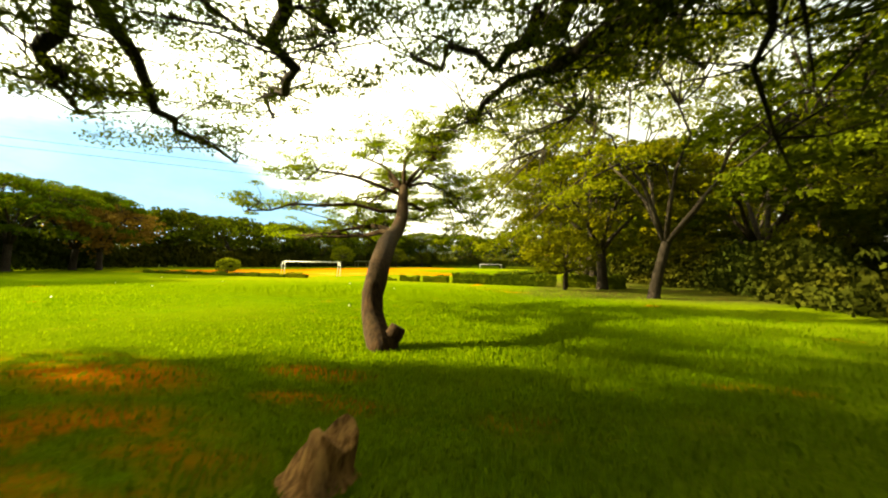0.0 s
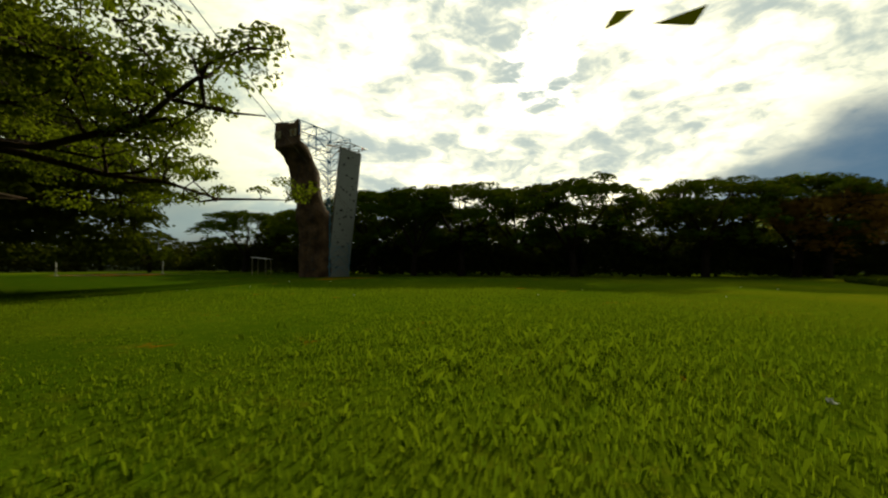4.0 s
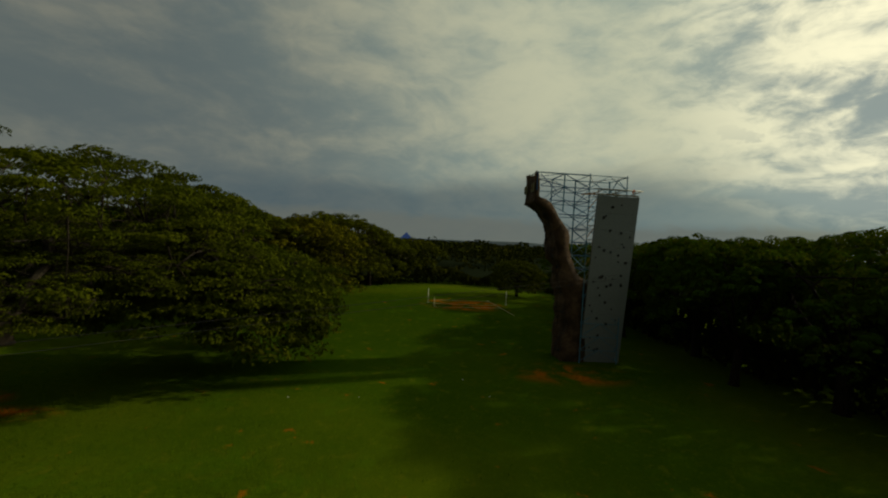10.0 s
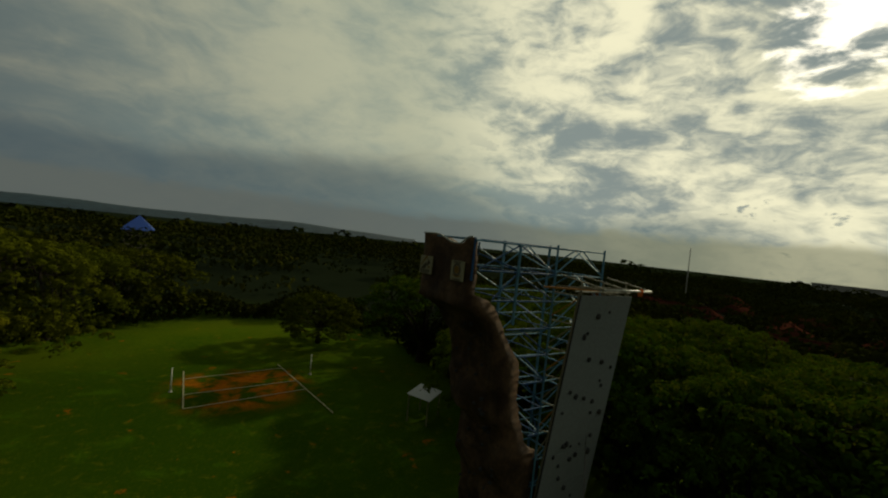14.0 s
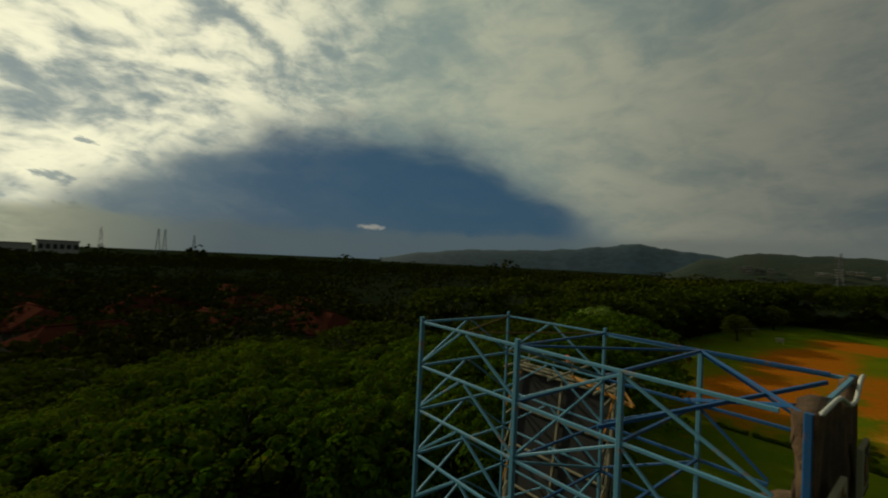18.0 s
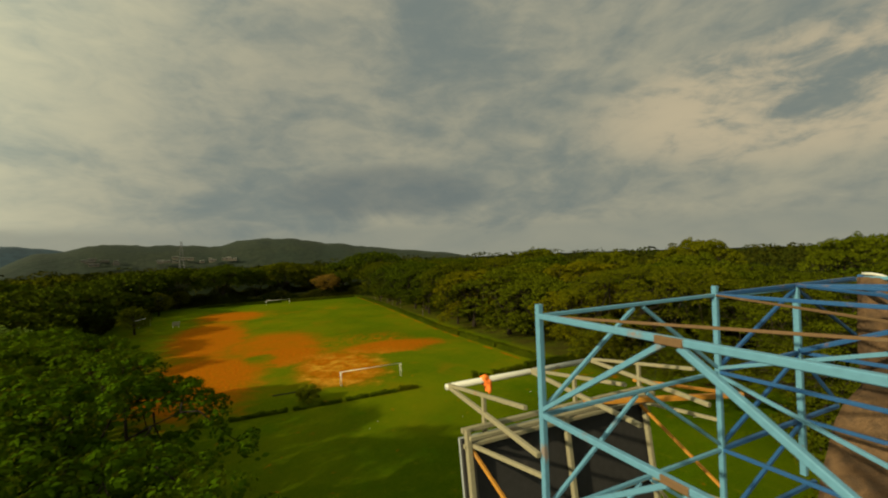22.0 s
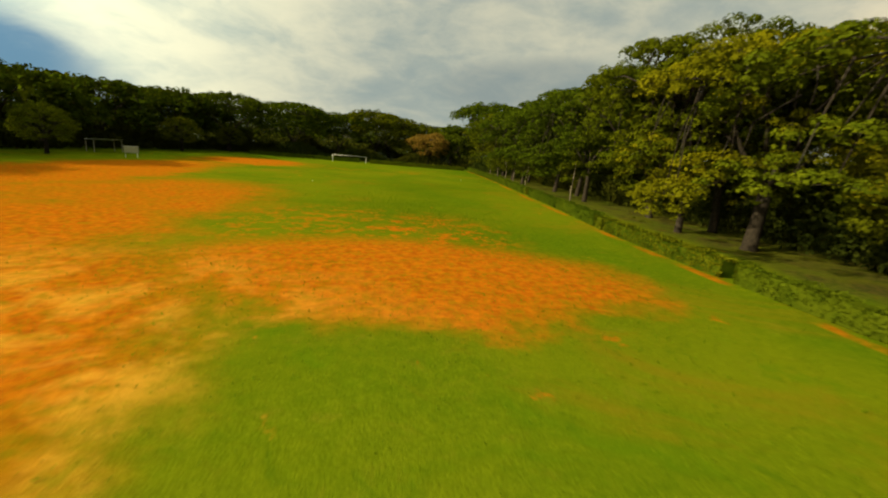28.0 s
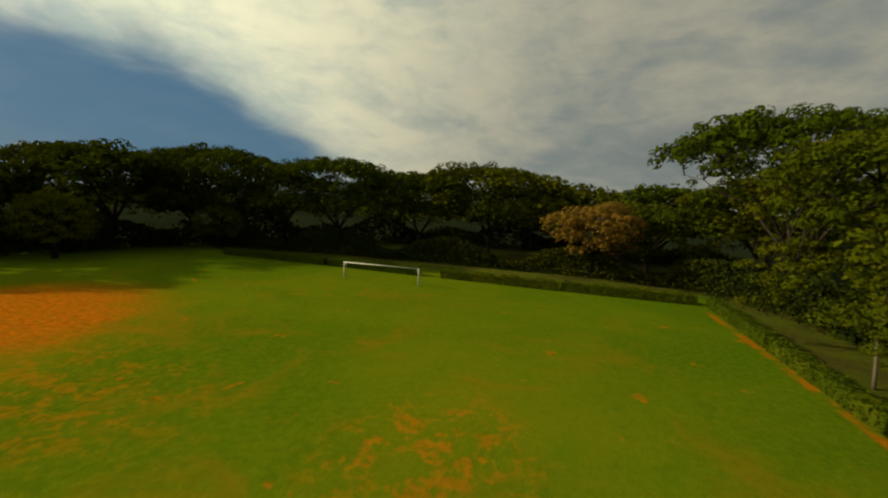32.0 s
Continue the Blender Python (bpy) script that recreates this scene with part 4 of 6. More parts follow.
def build_panel():
    """The flat grey lead wall that leans to the north, with its cream frame behind."""
    rows, cols = 10, 2
    th = 0.05
    root = part("flat_wall", box_bm(PX0 + 0.02, PX1 - 0.02, -0.03, 0.03, 0.0, 0.1), tower, "tall leaning grey climbing panel wall", PANEL_BACK)
    for r in range(rows):
        z0, z1 = PZ * r / rows + 0.004, PZ * (r + 1) / rows - 0.004
        for c in range(cols):
            x0 = PX0 + (PX1 - PX0) * c / cols + 0.003
            x1 = PX0 + (PX1 - PX0) * (c + 1) / cols - 0.003
            for nm, off, mat, lab in (("panel", 0.0, PANEL_GREY, ""), ("panel_back", -th, PANEL_BACK, "black plywood back of the panel")):
                vs = []
                for z in (z0, z1):
                    for x in (x0, x1):
                        for d in (off, off - th + 0.004):
                            vs.append((x, panel_y(z) + d, z))
                fs = [(0, 1, 3, 2), (4, 6, 7, 5), (0, 4, 5, 1), (2, 3, 7, 6), (0, 2, 6, 4), (1, 5, 7, 3)]
                part(nm, mesh_from(nm, vs, fs, mat), root, lab)
    rng = random.Random(11)
    for k in range(40):
        z, x = rng.uniform(0.8, PZ - 0.4), rng.uniform(PX0 + 0.3, PX1 - 0.3)
        bm = bmesh.new()
        bmesh.ops.create_icosphere(bm, subdivisions=1, radius=rng.uniform(0.06, 0.13))
        for q in bm.verts:
            q.co = Vector((q.co.x * rng.uniform(0.7, 1.3), q.co.y * 0.6, q.co.z * rng.uniform(0.7, 1.3)))
        bmesh.ops.translate(bm, verts=bm.verts, vec=(x, panel_y(z) + 0.03, z))
        part("hold", bm, root, material=HOLD_DARK)
    # cream frame between the lattice and the panel
    back = -0.16
    for x in (PX0 + 0.05, (PX0 + PX1) / 2, PX1 - 0.05):
        bar((x, panel_y(0.1) + back, 0.1), (x, panel_y(PZ) + back, PZ + 0.15), 0.07, STEEL_CREAM, "stud", tower)
    for k in range(12):
        z = PZ - 0.05 - 1.06 * k
        bar((PX0, panel_y(z) + back, z), (PX1, panel_y(z) + back, z), 0.05, STEEL_CREAM, "rail", tower)
        if panel_y(z) + back > YN + 0.25:
            for x in (PX0 + 0.1, PX1 - 0.1):
                tie = XW if x < -9.2 else XM
                bar((tie, YN, z), (x, panel_y(z) + back, z), 0.045, STEEL_CREAM, "tie", tower)
                bar((tie, YN, z - 0.9), (x, panel_y(z) + back, z - 0.05), 0.04, STEEL_CREAM if k % 2 else STEEL_ORANGE, "tie", tower)
    # outrigger with the belay pipe
    pipe_y, pipe_z = -44.30, 12.89
    v, f = tube([(-10.77, pipe_y, pipe_z), (-7.92, pipe_y, pipe_z)], [0.045, 0.045], 10)
    part("belay_pipe", mesh_from("belay_pipe", v, f, PIPE_PAINT, True), tower, "pale steel belay pipe")
    for x in (-10.72, -9.25, -7.98):
        bar((x, YN, 12.75), (x, pipe_y, pipe_z), 0.055, STEEL_CREAM, "outrigger", tower)
        bar((x, YN + 0.2, 13.17), (x, pipe_y + 0.02, pipe_z + 0.02), 0.045, STEEL_CREAM, "outrigger", tower)
        bar((x, panel_y(PZ) - 0.1, PZ), (x, panel_y(PZ) - 0.1, 13.05), 0.05, STEEL_CREAM, "outrigger", tower)
    bar((PX0, panel_y(PZ) - 0.12, PZ + 0.12), (PX1, panel_y(PZ) - 0.12, PZ + 0.12), 0.06, STEEL_CREAM, "rail", tower)
    bar((PX0, panel_y(PZ) - 0.32, PZ + 0.10), (PX1, panel_y(PZ) - 0.32, PZ + 0.10), 0.05, STEEL_CREAM, "rail", tower)
    bar((-9.2, -45.42, 12.72), (-7.1, YN + 0.1, 12.70), 0.07, STEEL_ORANGE, "beam", tower, "rusty orange steel beam")
    bar((-8.0, -45.2, 12.78), (-7.1, YN + 0.1, 12.70), 0.045, STEEL_ORANGE, "outrigger", tower)


build_panel()


def rag(at, name="rag"):
    """A scrap of cloth knotted round a pipe."""
    rng = random.Random(3)
    bm = bmesh.new()
    bmesh.ops.create_icosphere(bm, subdivisions=3, radius=0.085)
    for v in bm.verts:
        n = noise.noise(v.co * 14)
        v.co *= 1 + 0.55 * n
        if v.co.z < -0.03 and v.co.x > 0:
            v.co.z *= 2.2
    bmesh.ops.translate(bm, verts=bm.verts, vec=at)
    ob = part(name, bm, None, material=CLOTH)
    tagged(ob, "orange cloth strip knotted round the belay pipe", "cloth")


rag((-10.09, -44.30, 12.88))


def cable(points, label, r=0.012):
    pts = []
    a, b = Vector(points[0]), Vector(points[1])
    for i in range(25):
        f = i / 24
        p = a.lerp(b, f)
        p.z -= 4 * points[2] * f * (1 - f)
        pts.append(p)
    v, f = tube(pts, [r] * 25, 5)
    ob = new("steel_cable", mesh_from("steel_cable", v, f, CABLE, True))
    return tagged(ob, label, "cable", "cables from the tower")


ANCHOR = (XW, YN + 0.06)
cable(((ANCHOR[0], ANCHOR[1], 6.85), (31.90, -14.75, 4.45), 0.05), "thin dark steel cable strung from tower to tree", 0.008)
cable(((ANCHOR[0], ANCHOR[1], 6.55), (31.90, -14.75, 4.15), 0.05), "lower steel cable strung from tower to tree", 0.008)
bm = box_bm(22.95, 23.05, -21.44, -21.36, 4.45, 4.80, 0.02)
ob = part("pulley", bm, None, material=HOLD_DARK)
tagged(ob, "dark pulley block hanging on the cable", "pulley")

# ---- goals ----


def goal(x, y, turn, label):
    g = thing("football_goal", label, "goal", (x, y, 0), "football goals", turn=turn)
    w, h = 3.66, 1.50
    for s in (-1, 1):
        v, f = tube([(s * w, 0, -0.05), (s * w, 0, h + 0.05)], [0.038, 0.038], 10)
        part("post", mesh_from("post", v, f, WHITE_PAINT, True), g)
        v, f = tube([(s * w, 0, h), (s * w, 0.35, h), (s * w, 0.62, 0.0)], [0.03, 0.03, 0.03], 7)
        part("stay", mesh_from("stay", v, f, WHITE_PAINT, True), g)
        v, f = tube([(s * w, 0.05, 0.05), (s * w, 0.62, 0.03)], [0.025, 0.025], 6)
        part("foot_rail", mesh_from("foot_rail", v, f, WHITE_PAINT, True), g)
        bar((s * w, 0, h - 0.32), (s * (w - 0.32), 0, h), 0.03, WHITE_PAINT, "gusset", g)
    v, f = tube([(-w - 0.05, 0, h), (w + 0.05, 0, h)], [0.038, 0.038], 10)
    part("crossbar", mesh_from("crossbar", v, f, WHITE_PAINT, True), g)


goal(0.0, 0.0, 180, "white steel football goal without a net on worn soil")
goal(-3.64, 101.5, 3, "white steel football goal without a net before a hedge")

# ---- hedges ----


def hedge(x0, y0, x1, y1, width, height, seed, density=230, label="clipped dark green hedge section on the lawn", group="clipped hedges"):
    rng = np.random.default_rng(seed)
    length = math.hypot(x1 - x0, y1 - y0)
    yaw = math.degrees(math.atan2(y1 - y0, x1 - x0))
    h = thing("hedge", label, "hedge", (x0, y0, 0), group, turn=yaw)
    bm = box_bm(0.02, length - 0.02, -width / 2 + 0.05, width / 2 - 0.05, -0.05, height - 0.07)
    cuts = max(2, int(length / 0.5))
    bmesh.ops.subdivide_edges(bm, edges=[e for e in bm.edges if abs(e.verts[0].co.x - e.verts[1].co.x) > 0.1], cuts=cuts)
    for v in bm.verts:
        v.co.y += 0.05 * noise.noise(v.co * 1.7)
        v.co.z += 0.05 * noise.noise(v.co * 1.3 + Vector((0, 0, seed)))
    part("core", bm, h, material=LEAF_HEDGE)
    n = int(density * length * (width + 2 * height))
    p = rng.uniform(0, 1, (n, 3)) * np.array([length, width, height]) - np.array([0, width / 2, 0])
    nrm = np.zeros((n, 3))
    side = rng.random(n) * (width + 2 * height)
    for lo, hi, axis, val in ((0, width, 2, height), (width, width + height, 1, -width / 2), (width + height, 9, 1, width / 2)):
        s = (side >= lo) & (side < hi)
        p[s, axis] = val
        nrm[s, axis] = np.sign(val)
    ends = rng.random(n) < width / (length * 2 + width)
    p[ends, 0] = np.where(rng.random(ends.sum()) < 0.5, 0, length)
    nrm[ends] = (1, 0, 0.3)
    wave = 0.07 * np.sin(p[:, 0] * 2.1 + seed) + 0.05 * np.sin(p[:, 0] * 5.3)
    p[:, 2] += wave * (p[:, 2] / height)
    p += rng.normal(0, 0.035, (n, 3))
    part("foliage", quads_mesh("foliage", leaf_quads(rng, p, nrm, 0.15, 0.6), LEAF_HEDGE), h)


for k, (a, b, ht) in enumerate(((-18.2, -15.5, 0.18), (-15.1, -10.0, 0.22), (-9.4, -4.7, 0.2), (-4.2, -1.9, 0.26), (-1.6, 1.2, 0.26), (1.5, 3.7, 0.36), (10.7, 11.4, 0.6), (11.9, 13.0, 0.22), (13.5, 15.2, 0.45), (15.7, 17.9, 0.5), (18.35, 26.6, 0.8), (27.1, 31.5, 0.85))):
    hedge(a, -5.5 - 0.02 * k, b, -5.55 - 0.02 * k, 0.55, ht, 20 + k, 200)


def east_edge(y):
    """The line of the hedge along the field's east side."""
    pts = ((-4, 22.1), (10, 21.7), (27, 21.2), (37, 21.9), (55, 23.2), (72, 23.9), (107, 24.5))
    for (ya, xa), (yb, xb) in zip(pts, pts[1:]):
        if y <= yb:
            return xa + (xb - xa) * (y - ya) / (yb - ya)
    return pts[-1][1]


for k, (a, b) in enumerate(((-4.0, 6.0), (6.6, 17.6), (18.4, 28.4), (28.9, 29.9), (30.3, 39.5), (40.0, 50.2), (51.6, 53.0), (53.6, 63.0), (63.5, 73.2), (73.9, 76.0), (76.7, 84.0), (84.6, 94.5), (95.0, 106.6))):
    hedge(east_edge(a), a, east_edge(b), b, 0.75, 0.74 if k % 4 else 0.84, 40 + k, 140, "long clipped hedge section beside the football field")
for k, (a, b) in enumerate(((-27.0, -13.2), (-12.8, -2.0), (0.4, 12.0), (12.2, 23.5))):
    hedge(a, 107.5, b, 107.4, 0.9, 0.78, 60 + k, 110, "long dark clipped hedge behind the far goal")

# ---- trees of the park ----
EAST1 = layered_tree(41, 8.5, 11.5, LEAF_EAST, 2.0, 0.56, 0.19, 92, low=1.0, drop=0.62, fill=5)
EAST2 = layered_tree(42, 8.0, 11.5, LEAF_EAST, 2.2, 0.58, 0.19, 96, low=1.0, drop=0.60, rough=0.45, fill=5)
# Darker LEAF on these northern trees stands in for less sunlight reaching them.
EAST3 = layered_tree(46, 8.2, 11.5, LEAF, 2.0, 0.54, 0.17, 92, low=0.95, drop=0.52, rough=0.4, trunk_r=0.25, fill=5)
WEST1 = layered_tree(45, 8.0, 11.5, LEAF_GREEN, 2.0, 0.56, 0.22, 74, low=0.6, rough=0.30, flat=0.42)
WEST2 = layered_tree(47, 8.0, 11.5, LEAF_GREEN, 2.2, 0.60, 0.22, 78, low=0.6, rough=0.34, flat=0.46)
UMB1 = layered_tree(48, 11.0, 13.0, LEAF, 2.4, 0.72, 0.28, 54, low=0.45, trunk_r=0.28, drop=0.30, flat=0.27, rough=0.22)
UMB2 = layered_tree(49, 11.5, 13.0, LEAF, 2.6, 0.74, 0.28, 54, low=0.50, trunk_r=0.28, drop=0.32, flat=0.30, rough=0.25)
FAR1 = layered_tree(43, 9.0, 12.0, LEAF, 2.8, 1.0, 0.62, 16, low=0.7)
FAR2 = layered_tree(44, 8.5, 11.5, LEAF, 2.6, 1.0, 0.62, 16, low=0.7)
A1 = layered_tree(1, 8.5, 11.5, LEAF, 2.3, 0.78, 0.36, 34, low=0.9)
A2 = layered_tree(2, 9.5, 12.5, LEAF, 2.5, 0.82, 0.38, 34, low=0.85)
A3 = layered_tree(3, 7.5, 10.5, LEAF, 2.1, 0.74, 0.35, 34, low=0.95)
A4 = layered_tree(4, 9.0, 12.0, LEAF, 2.4, 0.80, 0.38, 34, low=0.9)


def lawn_side(w):
    """How far the wide tree reaches in a direction: it is cut back towards the south-west lawn."""
    a = (math.degrees(w) + 25.0) % 360.0
    return float(np.interp(a, (0, 150, 185, 200, 220, 275, 310, 360), (11.6, 11.2, 10.6, 9.4, 7.4, 7.2, 11.0, 11.6)))


BIG = layered_tree(12, 11.6, 12.5, LEAF_WIDE, 1.8, 0.46, 0.145, 54, low=0.60, drop=0.50, fill=3, trunk_r=0.25, cap=lawn_side, droop=radians(155))
# Takes the overhead tree's leaf colour to stand in for shade on it.
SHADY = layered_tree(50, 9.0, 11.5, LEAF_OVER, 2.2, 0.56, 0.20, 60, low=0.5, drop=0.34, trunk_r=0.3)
DENSE = layered_tree(14, 9.0, 11.5, LEAF_EAST, 1.9, 0.56, 0.19, 92, low=1.0, drop=0.66, rough=0.40)
RUST = layered_tree(5, 6.5, 9.0, LEAF_BROWN, 1.8, 0.62, 0.30, 34)
PALE = round_tree(6, 3.2, 6.5, LEAF_LIGHT, 60, 0.36)
ROUND1 = round_tree(7, 4.5, 8.5, LEAF, 150, 0.30, base=0.0)
ROUND2 = round_tree(8, 3.6, 7.0, LEAF_EAST, 210, 0.19)
LIGHTBUSH = round_tree(9, 2.0, 3.2, LEAF_BUSH, 420, 0.22, base=0.0, trunk_r=0.1)

tree_rng = random.Random(77)
RAIN = "broad umbrella-crowned rain tree with dark green foliage"
KINDS = (A1, A2, A3, A4)


def grove(spots, group, label=RAIN):
    for k, (x, y, r, h) in enumerate(spots):
        pick = (k * 7 + int(abs(x))) % 4
        base = KINDS[pick]
        r0, h0 = ((8.5, 11.5), (9.5, 12.5), (7.5, 10.5), (9.0, 12.0))[pick]
        if -33 < x < -15 and y < 0:
            base, r0, h0 = (WEST1, WEST2)[k % 2], 8.0, 11.5
        elif x > 62 or x < -40 or y > 136:
            base, r0, h0 = ((FAR1, 9.0, 12.0), (FAR2, 8.5, 11.5))[k % 2]
        elif x > 26 and y > 0:
            x -= 1.7 if x < 33 else 0.6
            base, r0, h0 = ((EAST1, 8.5, 11.5), (EAST2, 8.0, 11.5))[k % 2] if y < 28 else (EAST3, 8.2, 11.5)
        s = r / r0
        plant(base, (x, y, 0), label, scale=s, turn=tree_rng.uniform(0, 360), group=group, squash=h / (h0 * s))


# east of the field, behind the hedge
for k, (x, y, r, h) in enumerate(((30.6, 31.0, 8.5, 12.0), (30.4, 55.0, 8.0, 12.5), (31.0, 78.0, 8.0, 12.2))):
    plant(EAST3, (x, y, 0), "rain tree with tiers of foliage above the hedge", scale=r / 8.2, turn=k * 95, group="rain trees along the east hedge", squash=h / 11.5 / (r / 8.2))
plant(BIG, (32.2, -15.0, 0), "wide rain tree with low spreading limbs beside the lawn", turn=25, group="rain trees along the east hedge")
grove([(40, -5, 9, 11.5), (31, 14, 8.5, 11.2), (30, 25, 8, 11.5), (31, 37, 8.5, 12), (30.0, 48, 7.5, 12), (31, 60, 8.5, 12.5), (29.5, 71, 7.5, 11.5), (31, 83, 8.5, 12), (32, 95, 8, 12.5), (44, 10, 9, 12), (43, 25, 9, 12.4), (44, 42, 9.5, 12.8), (43, 58, 9, 13), (45, 74, 9.5, 13), (44, 92, 9.5, 13), (37, 20, 7, 11), (37.5, 52, 7.5, 12), (38, 67, 8, 12.5), (37, 100, 8, 12), (54, 0, 9, 12), (55, 18, 9, 12.5), (56, 36, 9, 13), (55, 55, 9, 13), (56, 75, 9, 13), (56, 96, 9, 13), (50, -32, 9, 12), (50, 112, 10, 13)], "rain trees along the east hedge")
for k, (x, y, r, h) in enumerate(((29.9, -6.8, 8.0, 9.8), (29.3, 5.0, 7.0, 10.4))):
    plant(DENSE, (x, y, 0), "dense rain tree with foliage hanging low over the hedge", scale=r / 9.0, turn=k * 77, group="rain trees along the east hedge", squash=h / 11.5 / (r / 9.0))
for k, (x, y, r, h) in enumerate(((52.0, 12.0, 7.0, 14.2), (47.0, -9.0, 6.5, 13.6), (64.0, -22.0, 7.0, 15.5), (58.0, 42.0, 7.0, 15.5), (68.0, 4.0, 7.5, 16.0))):
    plant(EAST1, (x, y, 0), "tall tree standing above the other canopies", scale=r / 8.5, turn=k * 61, group="rain trees along the east hedge", squash=h / 11.5 / (r / 8.5))
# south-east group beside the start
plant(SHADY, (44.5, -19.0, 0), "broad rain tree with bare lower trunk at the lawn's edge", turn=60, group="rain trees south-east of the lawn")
plant(UMB2, (45, -39, 0), "wide flat-topped rain tree beside the lawn", scale=0.95, turn=20, group="rain trees south-east of the lawn")
grove([(40, -56, 10, 11), (30, -80, 9, 9.8), (43, -72, 9, 10.4), (24, -93, 9, 9.6), (8, -101, 8, 9), (35, -68, 8, 10.4), (22, -73, 8, 10.4), (52, -58, 9, 10.8)], "rain trees south-east of the lawn")
for k, (x, y, r, h) in enumerate(((27.0, -62.0, 9.5, 11.5), (17.5, -80.0, 9.5, 11.5), (19.5, -66.0, 8.5, 10.3), (13.0, -92.0, 8.0, 9.5))):
    plant(DENSE, (x, y, 0), "dense rain tree with foliage hanging to the lawn", scale=r / 9.0, turn=30 + k * 85, group="rain trees south-east of the lawn", squash=h / 11.5 / (r / 9.0))
# west of the tower and of the lawn
grove([(-19.5, -50, 7.2, 10.3), (-20.0, -38, 7.5, 10.6), (-22, -26, 7.5, 10.2), (-26, -14, 7.5, 10), (-30, -45, 8.5, 9.0), (-31, -31, 8.5, 8.8), (-34, -18, 8.5, 9.2), (-24, -61, 8, 9.4), (-36, -60, 8.5, 8.2), (-41, -44, 8, 7.4), (-21, -76, 7.5, 9.5), (-16.5, -57, 5.5, 9), (-17.0, -42.5, 5.5, 9.8), (-26, -50, 7.5, 10.5), (-25, -33, 7.5, 10.2), (-27, -68, 8, 10), (-30, -6, 7.5, 10), (-33, -76, 8.5, 8.6), (-46, -28, 8, 7.2)], "rain trees west of the tower")
# west side of the field
grove([(-43, 2, 8, 10), (-45, 17, 8.5, 10.5), (-46, 33, 8.5, 10.5), (-46, 50, 9, 11), (-47, 68, 9, 11), (-45, 86, 9, 11.5), (-42, 104, 9, 12), (-55, -8, 9, 11), (-58, 12, 9, 12), (-59, 40, 9.5, 12), (-60, 66, 9.5, 12.5), (-58, 92, 9.5, 12.5)], "rain trees west of the field")
# north end
for k, (x, y, r, h) in enumerate(((-34.0, 113.0, 11.0, 13.3), (-20.8, 122.2, 11.0, 13.4), (0.5, 130.5, 12.0, 13.6), (-9.5, 127.0, 9.0, 12.0), (32.0, 112.0, 12.5, 16.5), (-46.0, 104.0, 9.0, 12.5))):
    plant((UMB1, UMB2)[k % 2], (x, y, 0), "wide flat-topped rain tree with sky showing beneath its crown", scale=r / 11.0, turn=k * 67, group="rain trees behind the far goal", squash=h / 13.0 / (r / 11.0))
grove([(13, 137, 9.5, 11.5), (36, 126, 9, 12.5), (-38, 132, 10, 12), (27, 146, 10, 12.5), (-22, 146, 10, 13), (22, 124, 6.5, 9), (-47, 120, 9, 12), (39, 140, 9, 13), (4, 150, 10, 12.5)], "rain trees behind the far goal")
plant(EAST3, (27.2, 30.0, 0), "tall rain tree with thick trunk close behind the hedge", scale=0.85, turn=200, group="rain trees along the east hedge", squash=1.3)
plant(RUST, (15.0, 117.5, 0), "rusty orange-leaved umbrella tree at the field's far end", scale=0.85, turn=40, name="rust_tree", squash=1.1)
plant(RUST, (-28.5, -4, 0), "rusty brown umbrella tree among green ones", scale=0.9, turn=140, name="rust_tree")
plant(PALE, (33, 30, 4.5), "pale-flowering tree rising through the green canopy", scale=0.9, name="pale_tree")
plant(PALE, (-32, -5, 3.0), "pale-leaved tree among the dark canopies", scale=1.1, name="pale_tree", turn=70)
plant(ROUND1, (-12.5, -86, 0), "round-crowned dense tree behind the volleyball court", scale=0.95, name="round_tree", turn=20, squash=0.74)
plant(LIGHTBUSH, (-7.8, -4.0, 0), "small yellow-green bush beside the low hedge", "bush", scale=0.5, name="bush")
for k, (x, y, s) in enumerate(((27.5, -9.5, 0.55), (27.5, 88, 0.62), (-35, 60, 0.8), (-36, 95, 0.9), (-33, 112, 0.8), (36, 52, 1.0))):
    plant(ROUND2, (x, y, 0), "leafy green understorey tree with round crown", scale=s, turn=k * 50, name="round_tree", group="understorey trees")


# ---- the trees at the start ----


